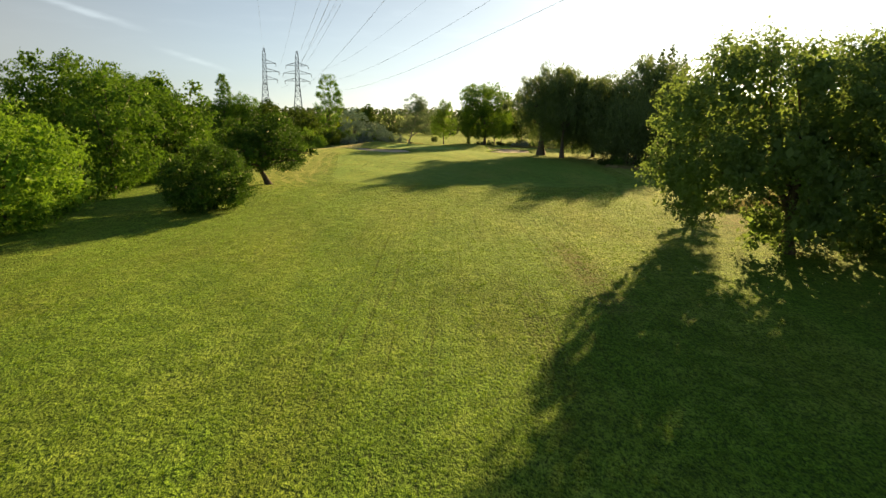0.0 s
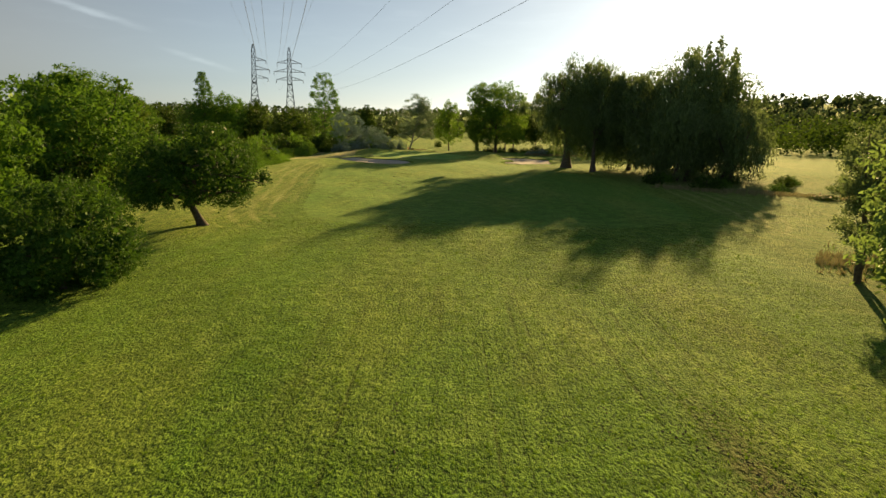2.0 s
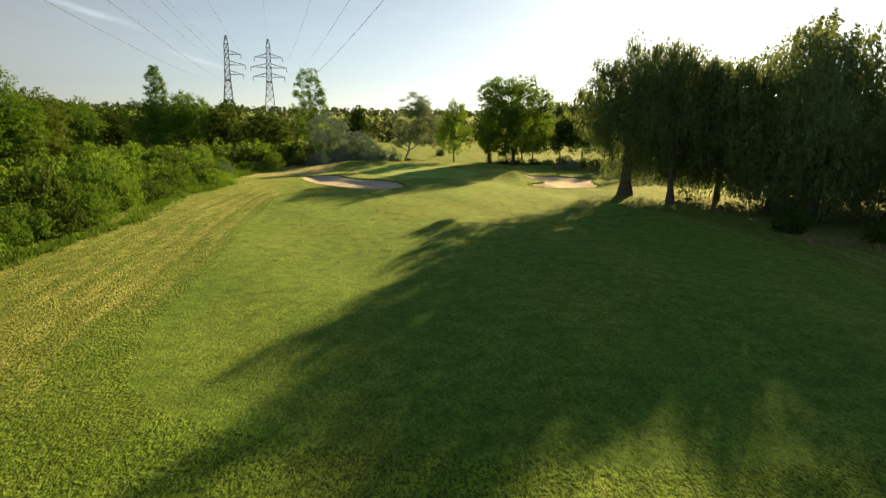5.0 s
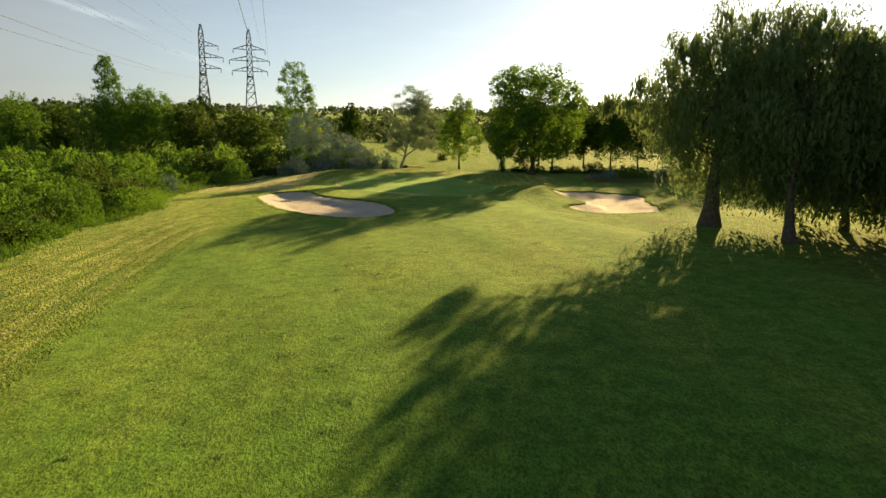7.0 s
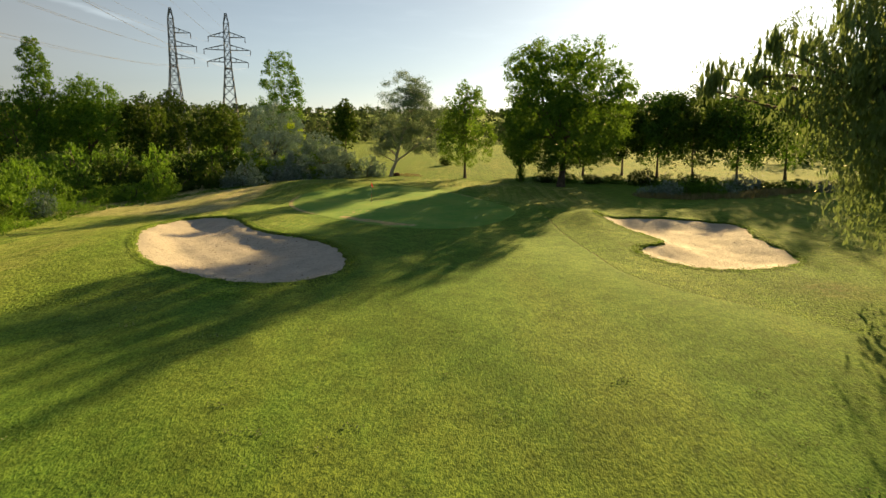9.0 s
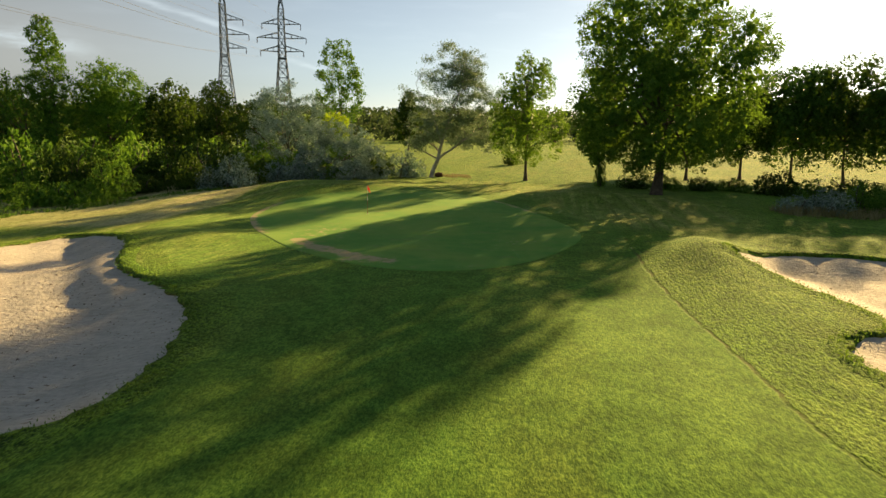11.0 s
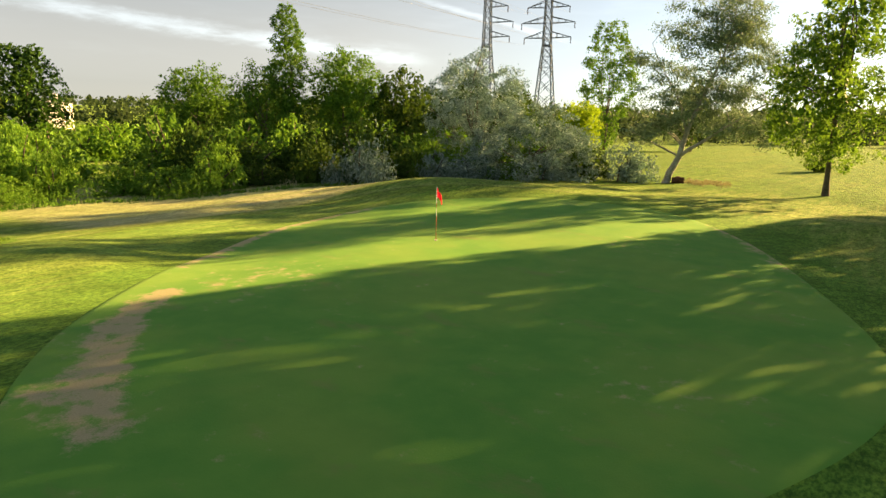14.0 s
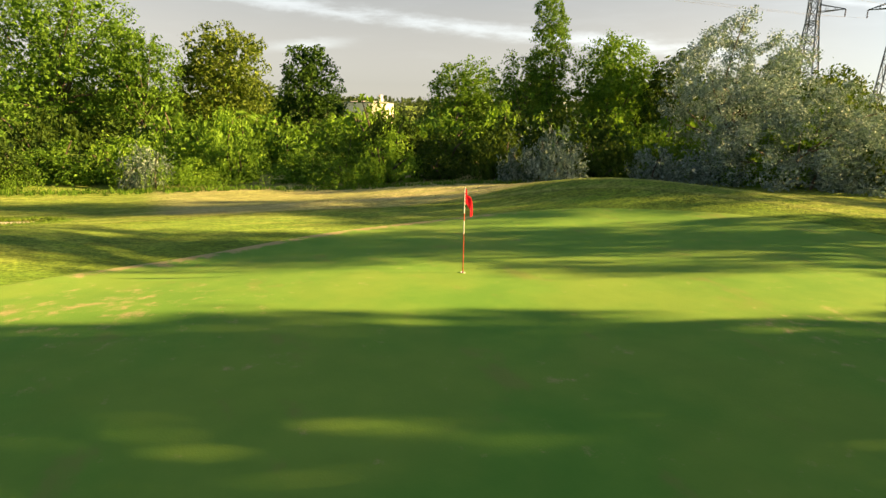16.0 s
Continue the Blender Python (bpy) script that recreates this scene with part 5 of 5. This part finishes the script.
def grass_tufts():
    """Standing blades on the mown ground that the camera passes nearest."""
    rng = np.random.default_rng(21)
    fields = [(-24, 17, 11, 46, 96000, 0.085), (-24, 22, 46, 82, 60000, 0.08)]
    for x0, x1, y0, y1, n, h in fields:
        per = 7
        k = n // per
        x, y = rng.uniform(x0, x1, k), y0 + (y1 - y0) * rng.random(k) ** 1.15
        x, y = np.repeat(x, per) + rng.normal(size=k * per) * 0.055, np.repeat(y, per) + rng.normal(size=k * per) * 0.055
        tall = np.repeat(h * rng.uniform(0.45, 1.35, k), per)
        n = len(x)
        p = np.stack([x, y, bare(x, y) - 0.01], -1)
        lean = np.array([0, 0, 1.0]) + rng.normal(size=(n, 3)) * (0.85, 0.85, 0.1)
        tip = p + unit(lean) * (tall * rng.uniform(0.6, 1.2, n))[:, None]
        w = unit(np.stack([rng.normal(size=n), rng.normal(size=n) * 0.6, np.zeros(n)], -1)) * (0.020 * rng.uniform(0.6, 1.4, n))[:, None]
        v = np.stack([p - w, p + w, tip], 1).reshape(-1, 3)
        tagged(new("grass", mesh_of("grass", v, np.arange(3 * n).reshape(-1, 3), LEAF_GRASS)), "short mown grass blades standing on the fairway", "grass", kind="stuff")


grass_tufts()


def clover_patches():
    """Pale clover in small uneven patches on the fairway."""
    rng = np.random.default_rng(77)
    n, per = 170, 46
    at = np.stack([rng.uniform(-20, 9, n), rng.uniform(92, 146, n)], -1)
    at[: n // 2] = np.array([-11.0, 114.0]) + rng.normal(size=(n // 2, 2)) * (5.0, 9.0)
    size = rng.uniform(0.08, 0.32, n) * np.where(rng.random(n) < 0.15, 1.8, 1.0)
    p = np.repeat(at, per, 0) + rng.normal(size=(n * per, 2)) * np.repeat(size, per)[:, None] * (1.5, 0.8)
    base = np.concatenate([p, (bare(p[:, 0], p[:, 1]) + rng.uniform(0.02, 0.09, n * per))[:, None]], 1)
    v, q = leaves(rng, base, np.full(n * per, 0.02), n * per, 0.030, 0.6, 0.9)
    tagged(new("clover", mesh_of("clover", v, q, LEAF_CLOVER)), "patches of pale clover growing in the mown fairway", "clover", kind="stuff")


clover_patches()


def far_woods():
    """Belts of woodland round the course, each tree a few clumps of leaves."""
    rng = np.random.default_rng(3)
    belts = [  # name, from angle, to angle, distance from the green, depth, trees, height, clump leaves, leaf
        ("near_wood", -100, -24, 150, 60, 210, (10, 16), 20000, 0.6), ("near_wood", 34, 80, 130, 90, 150, (10, 17), 14000, 0.6),
        ("middle_wood", -40, 62, 265, 80, 330, (9, 15), 26000, 1.05), ("far_wood", -100, 80, 420, 200, 620, (10, 17), 32000, 1.6), ("hill_wood", 22, 84, 480, 340, 520, (12, 18), 13000, 2.8),
        ("hill_wood", -100, 85, 760, 420, 900, (11, 18), 16000, 2.8), ("hill_wood", -100, 85, 1350, 700, 900, (14, 22), 10000, 4.6)]
    for name, a0, a1, dist, deep, trees, (h0, h1), count, leaf in belts:
        cen, rad = [], []
        for i in range(trees):
            a = radians(a0 + (a1 - a0) * (i + rng.random()) / trees)
            dd = dist + deep * rng.random()
            x, y = dd * math.sin(a), 175 + dd * math.cos(a)
            if name == "near_wood" and -77 < math.degrees(a) < -63:
                continue
            if name == "near_wood" and x < 0 and (x > -100 and y < 250):
                continue
            h = rng.uniform(h0, h1)
            w = h * rng.uniform(0.24, 0.4)
            for k in range(7):
                u = rng.uniform(0.12, 0.86)
                cen.append((x + rng.normal() * w * 0.55, y + rng.normal() * w * 0.55, land(x, y) + h * u))
                rad.append(w * rng.uniform(0.45, 0.85) * (1.15 - 0.6 * u))
        v, q = leaves(rng, cen, rad, count, leaf, 0.6, 0.3)
        tagged(new(name, mesh_of(name, v, q, LEAF_FAR if "near" not in name else LEAF_DARK)), "distant belt of mixed woodland", "woods", kind="stuff")


far_woods()

# ---- power line ----


def strut(a, b, r):
    return tube([a, b], [r, r], 4)


def pylon(x, y, h, both, label, turn):
    top = thing("pylon", label, "pylon", "high-voltage pylons", at=pose(x, y, land(x, y), 0, 0, turn))
    waist, wb, wt = h * 0.62, 3.1, 0.95
    half = lambda z: np.interp(z, [0, waist, h * 0.93, h], [wb, wt, wt * 0.75, 0.25])
    levels = [0, 5, 9.5, 13.5, 17, 20, 22.6, 25] + list(np.linspace(waist, h * 0.93, 6)) + [h]
    levels = sorted(set(round(z, 2) for z in levels))
    for sx, sy in ((-1, -1), (1, -1), (1, 1), (-1, 1)):
        pts = [(sx * half(z), sy * half(z), z - (0.4 if z == 0 else 0)) for z in levels]
        part("leg", mesh_of("leg", *tube(pts, [0.14] * 10 + [0.10] * (len(levels) - 10), 4), STEEL), top)
    for s in range(4):
        c = [(-1, -1), (1, -1), (1, 1), (-1, 1), (-1, -1)]
        (ax, ay), (bx, by) = c[s], c[s + 1]
        bits = []
        for lo, hi in zip(levels[:-1], levels[1:]):
            p = lambda sx, sy, z: (sx * half(z), sy * half(z), z)
            bits += [strut(p(ax, ay, lo), p(bx, by, hi), 0.07), strut(p(bx, by, lo), p(ax, ay, hi), 0.07)]
            if hi > waist - 6:
                bits.append(strut(p(ax, ay, hi), p(bx, by, hi), 0.07))
        part("bracing", mesh_of("bracing", *joined(bits), STEEL), top)
    tips = []
    for z, reach in ((h * 0.835, 5.2), (h * 0.745, 6.6), (h * 0.66, 5.8)):
        for s in (1, -1) if both else (1,):
            w = half(z)
            tip = (s * reach, 0, z + 0.1)
            bits = [strut((s * w, -w, z), tip, 0.08), strut((s * w, w, z), tip, 0.08), strut((s * w, -w, z + 1.5), tip, 0.08), strut((s * w, w, z + 1.5), tip, 0.08)]
            for f in (0.3, 0.6):
                g = lambda zz, yy: (s * (w + (reach - w) * f), yy * w * (1 - f), z + (zz * 1.5 * (1 - f)) + 0.1 * f)
                bits += [strut(g(0, -1), g(1, -1), 0.05), strut(g(0, 1), g(1, 1), 0.05), strut(g(0, -1), g(0, 1), 0.05)]
            arm = part("crossarm", mesh_of("crossarm", *joined(bits), STEEL), top)
            zz = np.linspace(0, -1.5, 13)
            part("insulator", mesh_of("insulator", *tube([(tip[0], 0, tip[2] + k) for k in zz], [0.06 + 0.10 * (i % 2) for i in range(13)], 6), GLASSY), arm, "brown ribbed insulator")
            tips.append(top.matrix_basis @ Vector((tip[0], 0, tip[2] - 1.5)))
    tips.append(top.matrix_basis @ Vector((0, 0, h)))
    return tips


def cable(a, back, sag):
    """A wire from a crossarm to the next pylon, out of sight behind."""
    a = np.array(a)
    f = np.linspace(0, 1, 60)[:, None]
    pts = a + np.array([*back, 0.0]) * f - np.array([0, 0, 4 * sag]) * f * (1 - f)
    tagged(new("power_cable", mesh_of("power_cable", *tube(pts, [0.014] * 60, 4), WIRE)), "thin bare overhead power cable between pylons", "power cable", "overhead cables")


LINE_BACK = (0.266 * 420, -0.964 * 420)
for tip in pylon(-85.2, 303.8, 41.4, False, "tall steel lattice pylon with arms on one side", 15.4):
    cable(tip, LINE_BACK, 10.0)
for tip in pylon(-71.1, 309.3, 40.9, True, "tall steel lattice pylon with three pairs of arms", 15.4):
    cable(tip, LINE_BACK, 10.0)

# ---- flag, tank ----
WHITE_PAINT = simple("white_paint", (0.66, 0.65, 0.62), (0.8, 0.79, 0.76), 0.45, 3)
RED_PAINT = simple("red_paint", (0.34, 0.05, 0.03), (0.42, 0.07, 0.04), 0.45, 3)
RED_CLOTH = leafy("red_cloth", (0.55, 0.012, 0.03), (0.65, 0.02, 0.04), (0.6, 0.02, 0.04), 0.3, 0.7)
TANK_WHITE = simple("weathered_white_steel", (0.55, 0.50, 0.44), (0.74, 0.70, 0.63), 0.6, 0.3)


def flagstick(x, y):
    z = float(bare(x, y)) + 0.03
    top = thing("flagstick", "golf flagstick with drooping red flag in the green", "golf flag", at=pose(x, y, z))
    zs = [0.0, 0.95, 1.28, 1.46, 2.1]
    for i, (a, b) in enumerate(zip(zs[:-1], zs[1:])):
        red = i in (0, 2)
        part("pole_section", mesh_of("pole_section", *tube([(0, 0, a - 0.1 * (i == 0)), (0, 0, b)], [0.0125, 0.0115], 8), RED_PAINT if red else WHITE_PAINT, True), top, "red band" if red else "white band")
    a = np.arange(24) * 2 * np.pi / 24
    ring = np.concatenate([np.stack([np.cos(a) * r, np.sin(a) * r, np.full(24, zz)], -1) for r, zz in ((0.066, 0.004), (0.054, 0.006), (0.052, -0.1))])
    i, j = np.meshgrid(np.arange(2), np.arange(24), indexing="ij")
    q = np.stack([i * 24 + j, i * 24 + (j + 1) % 24, (i + 1) * 24 + (j + 1) % 24, (i + 1) * 24 + j], -1).reshape(-1, 4)
    part("cup", mesh_of("cup", ring, q, WHITE_PAINT), top, "white cup rim")
    u, w = np.meshgrid(np.linspace(0, 1, 14), np.linspace(0, 1, 12))
    px = 0.02 + 0.30 * u * (0.35 + 0.65 * w ** 0.7) * (1 - 0.25 * w * u)
    py = 0.06 * np.sin(u * 9 + w * 2) * u
    pz = 2.09 - 0.40 * w - 0.26 * u + 0.07 * np.sin(u * 6) * w
    v = np.stack([px * 0.80 + py * 0.3, px * 0.5 + py, pz], -1).reshape(-1, 3)
    jj, ii = np.meshgrid(np.arange(11), np.arange(13), indexing="ij")
    b = (jj * 14 + ii).ravel()
    part("flag", mesh_of("flag", v, np.stack([b, b + 1, b + 15, b + 14], -1), RED_CLOTH, True), top, "drooping red flag cloth")


flagstick(-10.8, 183.3)


def tank(x, y, r, h):
    z = land(x, y)
    top = thing("storage_tank", "large round white storage tank beyond the trees", "storage tank", at=pose(x, y, z))
    part("shell", mesh_of("shell", *tube([(0, 0, -2), (0, 0, h * 0.5), (0, 0, h)], [r, r, r], 40), TANK_WHITE, True), top)
    part("roof", mesh_of("roof", *tube([(0, 0, h - 0.01), (0, 0, h + r * 0.06), (0, 0, h + r * 0.10)], [r * 1.01, r * 0.6, 0.1], 40), TANK_WHITE, True), top)
    part("rim", mesh_of("rim", *tube([(0, 0, h - 0.3), (0, 0, h - 0.29), (0, 0, h + 0.2), (0, 0, h + 0.21)], [r, r * 1.02, r * 1.02, r], 40), STEEL), top, "grey steel rim")
    part("vent", mesh_of("vent", *tube([(0, r * 0.5, h), (0, r * 0.5, h + 4.2), (0, r * 0.5, h + 4.3)], [1.2, 1.2, 0.1], 12), TANK_WHITE), top, "white vent pipe")


tank(2.3 - 330 * math.sin(radians(70.2)), 176 + 330 * math.cos(radians(70.2)), 12.5, 11.2)
